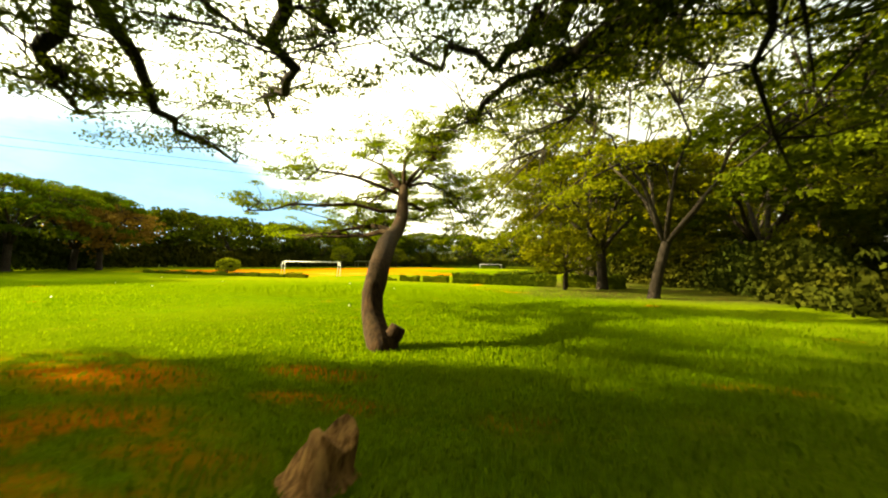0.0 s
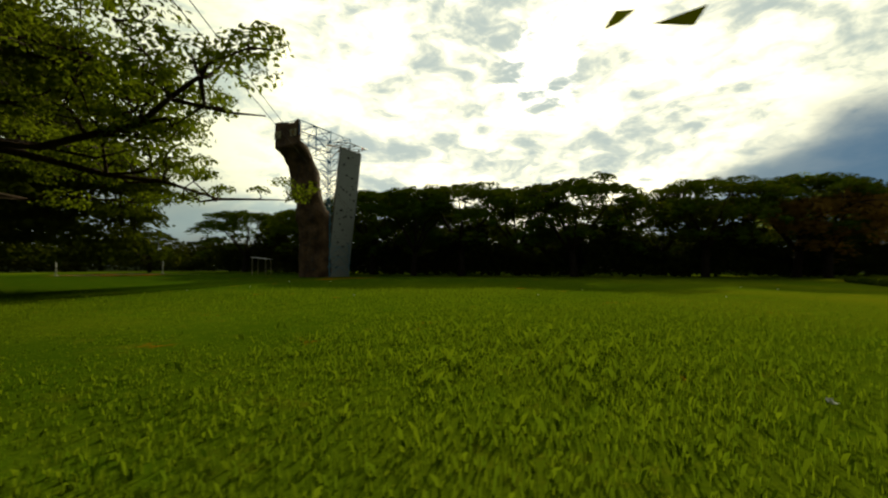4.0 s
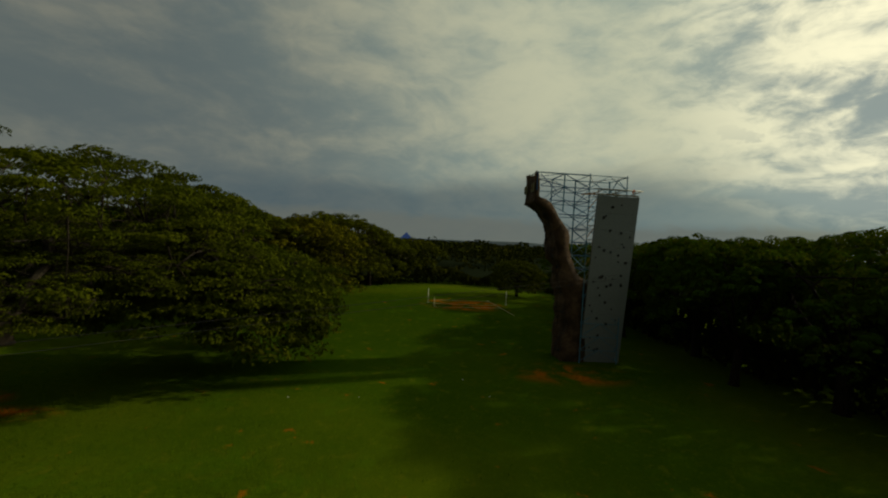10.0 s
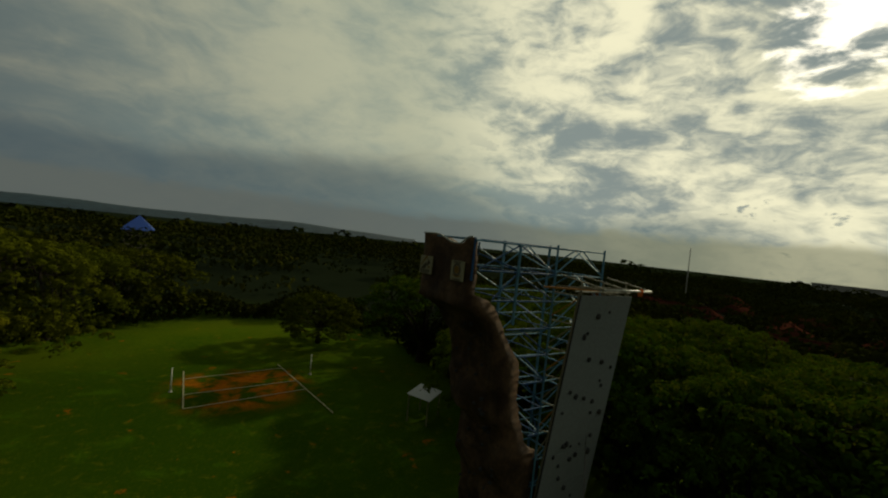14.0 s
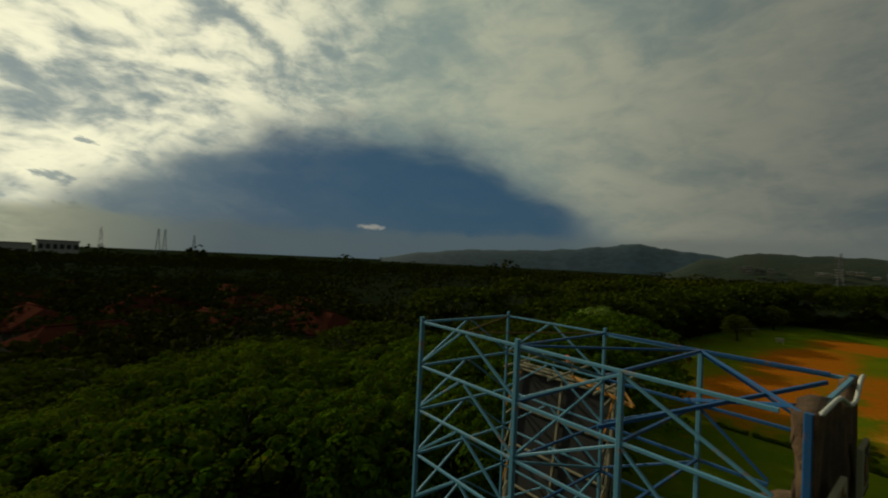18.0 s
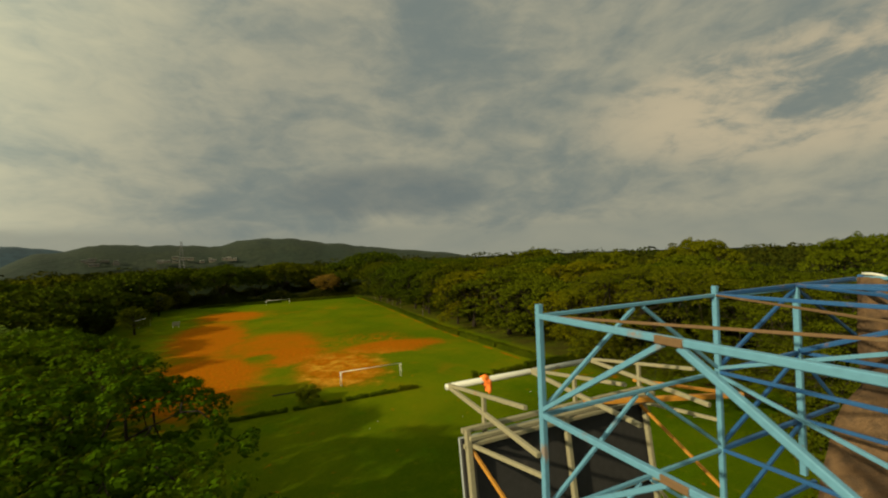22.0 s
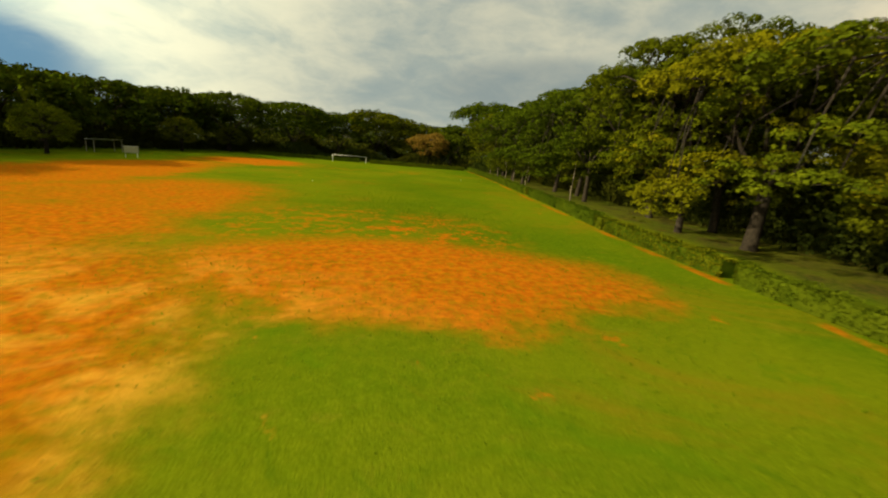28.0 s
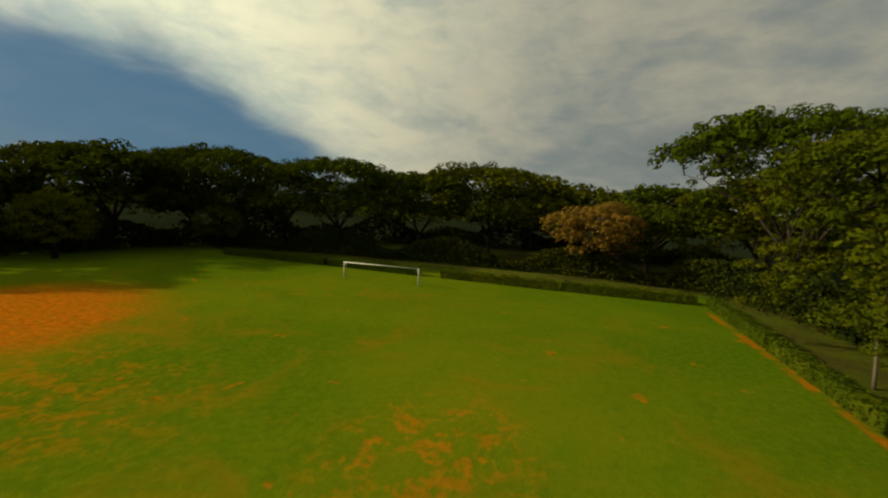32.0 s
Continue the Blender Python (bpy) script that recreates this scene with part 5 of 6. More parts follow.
def overhead_tree():
    """The large rain tree whose limbs hang over the start."""
    rng = np.random.default_rng(21)
    base = np.array([32.5, -45.5, 0.0])
    verts, faces, quads = [], [], []
    top = base + (-0.6, 0.8, 2.8)
    tube([base - (0, 0, 0.4), base + (0, 0, 0.3), base + (-0.3, 0.4, 1.5), top], [1.0, 0.72, 0.6, 0.58], 12, verts, faces)
    limbs = []
    # limbs as chains of bends from the fork outwards
    chains = (
        ((28.5, -41.5, 6.6), (24.0, -37.5, 8.0), (20.6, -34.6, 7.6), (19.9, -33.6, 6.7), (19.4, -32.1, 5.5), (19.1, -31.2, 4.9), (19.5, -29.6, 4.4)),
        ((29.5, -41.0, 6.8), (26.5, -36.5, 8.2), (24.4, -33.6, 7.9), (23.2, -32.0, 6.8), (22.3, -30.9, 5.9), (21.2, -29.8, 6.2), (19.9, -28.6, 6.0)),
        ((33.2, -41.0, 5.6), (33.2, -37.0, 6.2), (31.6, -33.4, 5.6), (30.5, -32.5, 5.4), (29.7, -31.8, 5.6), (28.4, -30.8, 5.3), (27.4, -30.3, 5.3), (26.5, -29.7, 4.9)),
        ((31.6, -41.0, 6.4), (31.6, -36.5, 7.2), (30.5, -32.9, 6.2), (28.9, -31.7, 6.1), (28.1, -31.1, 5.8), (27.0, -30.8, 5.9), (25.5, -30.6, 6.1)),
        ((28.0, -42.2, 6.4), (24.0, -38.4, 7.8), (21.2, -35.4, 7.4), (20.4, -34.4, 6.1), (19.5, -34.2, 5.3), (19.0, -33.8, 5.0), (18.7, -33.1, 4.7)),
        ((33.0, -41.0, 6.0), (33.6, -36.0, 7.8), (33.0, -31.5, 8.4), (31.8, -28.2, 8.2), (31.0, -25.8, 7.6)),
        ((28.0, -44.0, 6.0), (22.5, -42.0, 8.0), (18.0, -39.6, 8.0), (15.6, -38.6, 7.0), (14.0, -38.0, 5.6)),
        ((28.5, -46.5, 6.0), (23.0, -48.0, 8.2), (18.5, -49.5, 8.0)), ((30.5, -50.0, 6.0), (27.0, -56.0, 8.5)), ((37.0, -42.0, 6.0), (41.5, -36.0, 8.6)),
        ((38.0, -46.0, 6.0), (45.0, -46.0, 8.8)), ((35.0, -51.0, 6.0), (38.0, -58.0, 8.6)), ((30.5, -39.5, 8.0), (29.0, -34.0, 10.0), (27.0, -29.0, 9.8)),
    )
    for chain in chains:
        pts, rad = [top], [0.34]
        for i, e in enumerate(chain):
            e = np.array(e)
            for f in (0.34, 0.67, 1.0):
                pts.append(pts[-1] * 0 + (np.array(chain[i - 1]) if i else top) * (1 - f) + e * f + (rng.normal(0, 0.16, 3) if f < 1 else 0))
                rad.append(0.30 * (1 - (i + f) / (len(chain) + 0.3)) ** 1.1 + 0.035)
        tube(pts, rad, 8, verts, faces)
        limbs += pts[4:]
        for k in range(9):
            q = pts[4 + k % (len(pts) - 4)]
            d = rng.normal(0, 1, 3) * (1.1, 1.1, 0.45)
            sub = [q, q + d * 0.6 + rng.normal(0, 0.2, 3), q + d * 1.2 + rng.normal(0, 0.25, 3), q + d * 1.7 + rng.normal(0, 0.3, 3) - (0, 0, 0.25), q + d * 2.1 + rng.normal(0, 0.3, 3) - (0, 0, 0.6)]
            tube(sub, [0.075, 0.06, 0.045, 0.03, 0.012], 6, verts, faces)
            limbs += sub[1:]
    # thin twigs with small leaves along the limbs that hang over the start
    for q in [p for k, p in enumerate(limbs) if p[1] > -39.0 and p[0] < 33.0]:
        for _ in range(4):
            c = q + rng.normal(0, 1, 3) * (1.25, 1.25, 0.55) + (0, 0, 0.25)
            if c[2] < 3.9:
                continue
            tube([q, (q + c) / 2 + rng.normal(0, 0.15, 3), c], [0.022, 0.016, 0.006], 4, verts, faces)
            quads.append(puff_leaves(rng, c, rng.uniform(0.35, 0.75), 0.32, 105, 0.098))
    nodes = np.array(limbs)
    count = 300
    for i in range(count):
        r = math.sqrt((i + 0.5) / count)
        w = i * 2.399963
        rr = 17.0 * r * (1 + 0.08 * math.sin(3 * w + 1))
        z = 6.9 + 5.6 * math.sqrt(max(0, 1 - (0.97 * r) ** 2)) + rng.normal(0, 0.45)
        c = np.array([base[0] - 1.0 + rr * math.cos(w), base[1] + 2.0 + rr * math.sin(w), z])
        if math.hypot(c[0] - 27.0, c[1] + 33.5) < 9.0 and z < 9.5:
            continue
        if r < 0.60 and i % 5 < 2:
            continue
        near = c[1] > -44 and c[0] < 36
        quads.append(puff_leaves(rng, c, rng.uniform(0.9, 1.6), 0.38, (260 if c[0] < 24 else 190) if near else 150, 0.21 if near else 0.32))
        q = nodes[np.argmin(((nodes - c) ** 2).sum(1))]
        tube([q, (q + c) / 2 + rng.normal(0, 0.25, 3), c], [0.05, 0.035, 0.015], 5, verts, faces)
        if r > 0.72 and rng.random() < 0.55:
            c2 = c - (0, 0, rng.uniform(1.2, 3.4))
            quads.append(puff_leaves(rng, c2, rng.uniform(0.7, 1.2), 0.4, 240 if near else 90, 0.20 if near else 0.40))
            tube([c, (c + c2) / 2 + rng.normal(0, 0.2, 3), c2], [0.03, 0.025, 0.012], 4, verts, faces)
    # low western skirt of the crown
    for i in range(330):
        w = rng.uniform(2.2, 4.5)
        rr = rng.uniform(11.0, 18.5)
        c = np.array([base[0] - 3.5 + rr * math.cos(w), base[1] + 1.5 + rr * math.sin(w), 0.0])
        c[2] = rng.uniform(1.4, 8.2 - 0.30 * (rr - 11))
        if c[1] > -38.0 or c[2] < 0.55 * (17.0 - rr) + 0.6:
            continue
        quads.append(puff_leaves(rng, c, rng.uniform(1.0, 1.7), 0.45, 125, 0.32))
        q = nodes[np.argmin(((nodes - c) ** 2).sum(1))]
        tube([q, (q + c) / 2 + rng.normal(0, 0.25, 3), c], [0.05, 0.035, 0.015], 5, verts, faces)
    # lobe over the lawn at the end of the longest limb
    for i in range(95):
        r = math.sqrt((i + 0.5) / 95)
        w = i * 2.399963
        c = np.array([18.0 + 5.0 * r * math.cos(w), -41.0 + 5.0 * r * math.sin(w), 9.4 - 5.0 * r ** 1.3 + rng.normal(0, 0.3)])
        reach = max(0.0, math.cos(w - 2.4)) * r
        c += np.array([-1.4, 0.4, 0.0]) * reach
        quads.append(puff_leaves(rng, c, rng.uniform(0.8, 1.4), 0.42, 190, 0.24))
        if r > 0.5:
            c2 = c - (0, 0, rng.uniform(0.6, 1.8))
            quads.append(puff_leaves(rng, c2, rng.uniform(0.7, 1.2), 0.42, 130, 0.25))
        q = nodes[np.argmin(((nodes - c) ** 2).sum(1))]
        tube([q, (q + c) / 2 + rng.normal(0, 0.2, 3), c], [0.045, 0.03, 0.012], 4, verts, faces)
    ob = thing("rain_tree", "huge old rain tree whose crooked limbs overhang the lawn", "tree")
    part("trunk", mesh_from("trunk", verts, faces, BARK, True), ob)
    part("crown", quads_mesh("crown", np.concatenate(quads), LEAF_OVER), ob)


overhead_tree()


def leaning_tree():
    """The small bent tree on the lawn with a sawn stub at its foot."""
    rng = np.random.default_rng(9)
    verts, faces, quads = [], [], []
    b = np.array([25.62, -32.00, 0.0])
    fork = np.array([22.99, -25.60, 4.23])
    knots = [b - (0, 0, 0.25), b + (0, 0, 0.06), (25.36, -31.80, 0.30), (25.20, -31.65, 0.60), (25.14, -31.55, 0.95), (25.12, -31.36, 1.24), (25.02, -31.08, 1.48), (24.74, -30.35, 1.80), (24.33, -29.39, 2.07), (23.92, -28.40, 2.27), (23.65, -27.45, 2.55), (23.48, -26.85, 2.88), (23.36, -26.45, 3.22), (23.14, -26.02, 3.65), fork]
    tube([np.array(k) for k in knots], [0.36, 0.29, 0.235, 0.215, 0.215, 0.228, 0.225, 0.235, 0.235, 0.23, 0.22, 0.205, 0.195, 0.18, 0.14], 12, verts, faces)
    # sawn stub at the knee and another at the foot
    tube([(25.14, -31.46, 1.02), (25.16, -31.57, 1.17), (25.175, -31.62, 1.22)], [0.16, 0.145, 0.12], 9, verts, faces)
    tube([b + (0.02, 0.02, 0.05), b + (0.18, 0.12, 0.26), b + (0.24, 0.16, 0.40)], [0.18, 0.17, 0.15], 9, verts, faces)
    # side branches: each a chain of bends from the limb outwards, with its thickness at both ends
    side = (
        (0.125, 0.080, ((23.60, -27.28, 2.62), (22.75, -26.6, 2.72), (21.8, -25.7, 2.9))),
        (0.075, 0.020, ((21.8, -25.7, 2.9), (21.75, -24.8, 3.15), (22.3, -23.6, 3.35), (22.5, -22.9, 3.3))),
        (0.070, 0.020, ((21.8, -25.7, 2.9), (20.9, -25.0, 2.85), (20.55, -23.4, 3.0), (20.75, -21.9, 3.2))),
        (0.060, 0.018, ((21.8, -25.7, 2.9), (20.0, -25.35, 2.68), (18.4, -25.0, 2.5))),
        (0.095, 0.022, ((23.78, -27.9, 2.42), (22.5, -27.45, 2.40), (21.7, -27.1, 2.40), (20.2, -27.5, 2.42))),
        (0.080, 0.020, ((23.18, -26.05, 3.58), (23.3, -24.7, 3.52), (22.95, -23.0, 3.95), (22.7, -22.1, 4.05))),
        (0.075, 0.020, ((23.05, -25.8, 3.9), (21.6, -26.4, 4.5), (20.3, -26.9, 4.7), (19.2, -26.6, 4.5))),
        (0.070, 0.020, ((23.3, -26.3, 3.3), (21.8, -26.9, 3.5), (20.2, -28.0, 3.4), (19.3, -28.9, 3.1))),
    )
    nodes = []
    for thick, thin, chain in side:
        pts = []
        for p, q in zip(chain, chain[1:]):
            p, q = np.array(p), np.array(q)
            pts += [p, (p + q) / 2 + rng.normal(0, 0.06, 3)]
        pts.append(np.array(chain[-1]))
        tube(pts, [thick + (thin - thick) * i / (len(pts) - 1) for i in range(len(pts))], 8, verts, faces)
        for p in pts[2:]:
            nodes += [p]
            for _ in range(3):
                end = p + rng.normal(0, 1, 3) * (0.62, 0.62, 0.20) + (0, 0, 0.18)
                tube([p, (p + end) / 2 + rng.normal(0, 0.10, 3), end], [0.028, 0.02, 0.009], 5, verts, faces)
                nodes += [(p + end) / 2, end, end]

    def grow(p, heading, length, thick, level):
        """A crooked branch that splits again until it ends in twigs."""
        pts, d = [p], heading / np.linalg.norm(heading)
        for k in range(4):
            d = d + rng.normal(0, 0.24, 3) + np.array([0, 0, -0.02 * level])
            d /= np.linalg.norm(d)
            pts.append(pts[-1] + d * length / 4)
        tube(pts, [thick * (1 - 0.13 * k) for k in range(5)], 6 if level < 2 else 4, verts, faces)
        nodes.extend(pts[3:] if level < 2 else pts[1:])
        if level < 3:
            for k in (2, 3, 4, 4):
                spread = rng.normal(0, 0.75, 3) * (1, 1, 0.6)
                grow(pts[k], d + spread, length * rng.uniform(0.55, 0.78), thick * 0.52, level + 1)

    first = len(nodes)
    for aim in ((0.9, 1.2, 1.1), (0.1, 0.8, 1.4), (-1.7, 0.5, 0.7), (-0.4, 1.8, 0.45), (-1.9, -0.5, 1.0), (-1.1, -0.3, 1.5), (-1.2, 1.3, 0.6)):
        grow(fork, np.array(aim), 2.1, 0.078, 1)
    nodes = np.array(nodes)
    tips = np.array([p for p in nodes[:first] if p[1] > -26.3 or p[0] < 21.3])
    for i in range(680):
        e = tips[rng.integers(len(tips))] if i % 10 < 4 else nodes[rng.integers(first, len(nodes))]
        c = e + rng.normal(0, 1, 3) * (0.30, 0.30, 0.12) + (0, 0, 0.10)
        if c[2] < 2.35:
            c[2] = 2.35 + rng.uniform(0, 0.3)
        if (abs(c[0] - 25.6) < 1.3 and c[1] < -24.0 and c[2] < 3.0) or (c[1] < -26.2 and c[0] > 21.0 and rng.random() < 0.6):
            continue
        quads.append(puff_leaves(rng, c, rng.uniform(0.22, 0.44), 0.45, 105, 0.072))
        q = nodes[np.argmin(((nodes - c) ** 2).sum(1))]
        tube([q, (q + c) / 2 + rng.normal(0, 0.05, 3), c], [0.016, 0.012, 0.005], 3, verts, faces)
    ob = thing("leaning_tree", "small leaning tree with a bent trunk and sawn stub", "tree")
    part("trunk", mesh_from("trunk", verts, faces, BARK_WARM, True), ob)
    part("crown", quads_mesh("crown", np.concatenate(quads), LEAF_NEAR), ob)


leaning_tree()

# ---- woods, undergrowth and the far distance ----


def scatter_woods():
    """The woods round the park, as one mass of crowns."""
    rng = np.random.default_rng(31)
    near, far = [], []
    n = 0
    while n < 2300:
        r = 60 + 360 * math.sqrt(rng.random())
        w = rng.uniform(0, 2 * math.pi)
        x, y = r * math.cos(w), 10 + r * math.sin(w)
        if (-70 if y > -4 else -50) < x < 64 and -104 < y < 158:
            continue
        n += 1
        if -150 < x < -62 and -120 < y < -8 and rng.random() < 0.05:
            continue
        rad, h = rng.uniform(5, 8.5), rng.uniform(7.5, 11.5)
        if rng.random() < (0.20 if x > 40 else 0.06):
            h += rng.uniform(2, 6)
        if y < -60:
            h *= 0.78
        elif x < -140:
            h *= 0.85
        if -190 < x < -46 and -125 < y < 0:
            h, rad = rng.uniform(4.0, 6.2), rad * 0.75
        k = int(21 * (rad / 7) ** 2) if r < 260 else 10
        i = np.arange(k)
        q = np.sqrt((i + 0.5) / k) * rng.uniform(0.88, 1.12, k)
        w2 = i * 2.399963 + n
        c = np.stack([x + rad * q * np.cos(w2), y + rad * q * np.sin(w2), h * (0.55 + 0.40 * np.sqrt(np.maximum(0, 1 - (0.95 * q) ** 2))) + rng.normal(0, 0.45, k) + ground_z(x, y)], 1)
        low = c[q > 0.6] - np.stack([np.zeros((q > 0.6).sum()), np.zeros((q > 0.6).sum()), rng.uniform(0.2, 0.5, (q > 0.6).sum()) * h], 1)
        c = np.concatenate([c, low])
        near.append(clump_leaves(rng, c, rng.uniform(0.9, 1.5, len(c)) * (1.0 if r < 260 else 1.35), 5, 1.05 if r < 260 else 1.7, 0.55))
    for i in range(260):
        x, y = rng.uniform(-185, -47), rng.uniform(-125, -2)
        rad, h = rng.uniform(3.2, 5.5), rng.uniform(4.6, 7.4)
        k = 16
        j = np.arange(k)
        q = np.sqrt((j + 0.5) / k)
        c = np.stack([x + rad * q * np.cos(j * 2.4), y + rad * q * np.sin(j * 2.4), h * (0.5 + 0.45 * np.sqrt(1 - 0.9 * q * q)) + rng.normal(0, 0.3, k)], 1)
        c = np.concatenate([c, c[q > 0.6] - (0, 0, h * 0.35)])
        near.append(clump_leaves(rng, c, rng.uniform(0.8, 1.3, len(c)), 8, 0.9, 0.6))
    for i in range(4200):
        r = 400 + 1300 * rng.random() ** 1.2
        w = rng.uniform(0, 2 * math.pi)
        x, y = r * math.cos(w), 10 + r * math.sin(w)
        rad, h = rng.uniform(8, 14), rng.uniform(8, 13) * (0.8 + 0.5 * abs(noise.noise(Vector((x * 0.004, y * 0.004, 0)))))
        if rng.random() < 0.05:
            h += rng.uniform(4, 9)
        k = 30
        d = rng.normal(0, 1, (k, 3))
        d[:, 2] = np.abs(d[:, 2])
        d /= np.linalg.norm(d, axis=1, keepdims=True)
        p = np.array([x, y, h * 0.35 + ground_z(x, y)]) + d * (rad, rad, h * 0.60)
        far.append(leaf_quads(rng, p, d, 5.1, 0.35, 0.8))
    for name, q, lab in (("woods", near, "dense dark green woods round the park"), ("far_woods", far, "far dark woods reaching to the hills")):
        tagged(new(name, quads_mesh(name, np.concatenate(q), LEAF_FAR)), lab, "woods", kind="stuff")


scatter_woods()


def thicket(line, depth, height, seed, name="undergrowth", size=0.5, per=30.0):
    """Undergrowth below the trees along a line."""
    rng = np.random.default_rng(seed)
    out = []
    for (x0, y0), (x1, y1) in zip(line, line[1:]):
        length = math.hypot(x1 - x0, y1 - y0)
        n = int(length * per * height)
        f = rng.random(n)
        side = rng.uniform(-0.5, 0.5, n) * depth
        nx, ny = (y1 - y0) / length, -(x1 - x0) / length
        top = height * (0.6 + 0.4 * np.sin(f * length * 0.35 + seed) * np.sin(f * length * 0.13))
        p = np.stack([x0 + (x1 - x0) * f + nx * side, y0 + (y1 - y0) * f + ny * side, rng.random(n) ** 0.8 * top + 0.1], 1)
        out.append(leaf_quads(rng, p, rng.normal(0, 1, (n, 3)) * (1, 1, 0.5), size, 0.3, 0.8))
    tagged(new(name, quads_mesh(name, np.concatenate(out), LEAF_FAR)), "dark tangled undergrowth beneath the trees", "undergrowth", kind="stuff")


thicket(((40, -30), (38, -8), (33.0, 8), (33.2, 60), (34, 110)), 4.0, 3.6, 1, size=0.26, per=100)
thicket(((37, -50), (32, -70), (20, -90), (0, -104), (-20, -100), (-26, -80)), 5.0, 5.0, 2)
thicket(((-24, -84), (-21, -62), (-21, -50), (-22, -36), (-25, -22), (-30, -10), (-41, 4)), 4.0, 6.0, 3)
thicket(((-41, 4), (-43, 40), (-44, 80), (-39, 112), (-30, 132), (-10, 148), (12, 154), (36, 136)), 4.5, 5.5, 4)
thicket(((-38, 115), (-22, 117), (-6, 118.5), (10, 119), (24, 117), (29, 110), (32, 98)), 4.0, 4.4, 7, size=0.26, per=100)
thicket(((48, -50), (50, -20), (50, 60), (50, 125)), 6.0, 6.0, 5, size=1.1, per=9)
thicket(((-50, -70), (-48, -30), (-50, 20), (-52, 110)), 6.0, 6.0, 6, size=1.1, per=9)

# ---- houses and skyline to the west ----


def house(x, y, w, d, turn, label):
    h = thing("house", label, "house", (x, y, 0), "red-roofed houses", turn=turn)
    part("wall", box_bm(-w / 2, w / 2, -d / 2, d / 2, -0.2, 3.4, 0.03), h, material=PLASTER)
    e, rise = 0.7, d * 0.30
    vs = [(-w / 2 - e, -d / 2 - e, 3.2), (w / 2 + e, -d / 2 - e, 3.2), (w / 2 + e, d / 2 + e, 3.2), (-w / 2 - e, d / 2 + e, 3.2), (-w / 2 + d * 0.3, 0, 3.2 + rise), (w / 2 - d * 0.3, 0, 3.2 + rise)]
    vs += [(a, b, c - 0.18) for a, b, c in vs[:4]]
    fs = [(0, 1, 5, 4), (1, 2, 5), (2, 3, 4, 5), (3, 0, 4), (6, 7, 1, 0), (7, 8, 2, 1), (8, 9, 3, 2), (9, 6, 0, 3), (9, 8, 7, 6)]
    part("roof", mesh_from("roof", vs, fs, TILE), h, "weathered red tile hip roof")
    v, f = tube([(-w / 2 + d * 0.3, 0, 3.22 + rise), (w / 2 - d * 0.3, 0, 3.22 + rise)], [0.16, 0.16], 6)
    part("ridge", mesh_from("ridge", v, f, TILE, True), h)
    for k in range(3):
        cx = -w / 2 + w * (k + 0.5) / 3
        for s in (-1, 1):
            part("window", box_bm(cx - 0.6, cx + 0.6, s * d / 2 - 0.03, s * d / 2 + 0.03, 1.0, 2.2), h, material=GLASS_DARK)


house_rng = random.Random(8)
for k, (x, y) in enumerate(((-70, -26), (-80, -40), (-88, -22), (-72, -56), (-90, -62), (-100, -46), (-104, -28), (-112, -66), (-118, -44), (-96, -84), (-84, -98), (-108, -100), (-124, -84), (-130, -26), (-140, -58), (-146, -96))):
    house(x, y, house_rng.uniform(10, 15), house_rng.uniform(7, 9.5), house_rng.choice((12, 20, 102, 108)), "single-storey house with red tiled hip roof among trees")


def mast(x, y, h, label, pylon=False):
    z0 = ground_z(x, y)
    h -= z0
    m = thing("mast", label, "mast", (x, y, z0))
    if not pylon:
        v, f = tube([(0, 0, 0), (0, 0, h * 0.5), (0, 0, h)], [h * 0.012, h * 0.009, h * 0.006], 8)
        part("shaft", mesh_from("shaft", v, f, CONCRETE, True), m)
        return
    w = h * 0.07
    for sx in (-1, 1):
        for sy in (-1, 1):
            bar((sx * w, sy * w, 0), (sx * w * 0.15, sy * w * 0.15, h), h * 0.009, PYLON_STEEL, "leg", m)
    for k in range(6):
        z = h * (k + 1) / 7
        q = w * (1 - 0.85 * z / h)
        bar((-q, -q, z), (q, q, z), h * 0.006, PYLON_STEEL, "strut", m)
        bar((-q, q, z), (q, -q, z), h * 0.006, PYLON_STEEL, "strut", m)
    for z in (0.78, 0.90):
        bar((-w * 1.6, 0, h * z), (w * 1.6, 0, h * z), h * 0.009, PYLON_STEEL, "arm", m)


def at_yaw(yaw, dist):
    return -math.sin(radians(yaw)) * dist, math.cos(radians(yaw)) * dist



mast(-139, -104, 20, "tall slim concrete mast beyond the houses")
for yaw, dist, h in ((93.4, 900, 40), (88.2, 950, 45), (87.4, 1000, 46), (84.0, 1200, 42)):
    mast(*at_yaw(yaw, dist), h, "distant steel power pylon on the skyline", True)
mast(*at_yaw(8.3, 620), 44, "distant red and white radio mast before the hill", True)


def block(x, y, w, d, h, turn, label, name="building", floors=2, material=CONCRETE, z=None):
    z0 = ground_z(x, y) if z is None else z
    h -= z0 if z is None else 0
    b = thing(name, label, "building", (x, y, z0), turn=turn)
    part("wall", box_bm(-w / 2, w / 2, -d / 2, d / 2, -0.5, h, 0.05), b, material=material)
    part("roof", box_bm(-w / 2 - 1, w / 2 + 1, -d / 2 - 1, d / 2 + 1, h, h + 1.2, 0.05), b, material=CONCRETE)
    for f in range(floors):
        for k in range(6):
            cx = -w / 2 + w * (k + 0.5) / 6
            part("window", box_bm(cx - w / 18, cx + w / 18, -d / 2 - 0.1, -d / 2 + 0.1, h * (f + 0.35) / floors, h * (f + 0.75) / floors), b, material=GLASS_DARK)


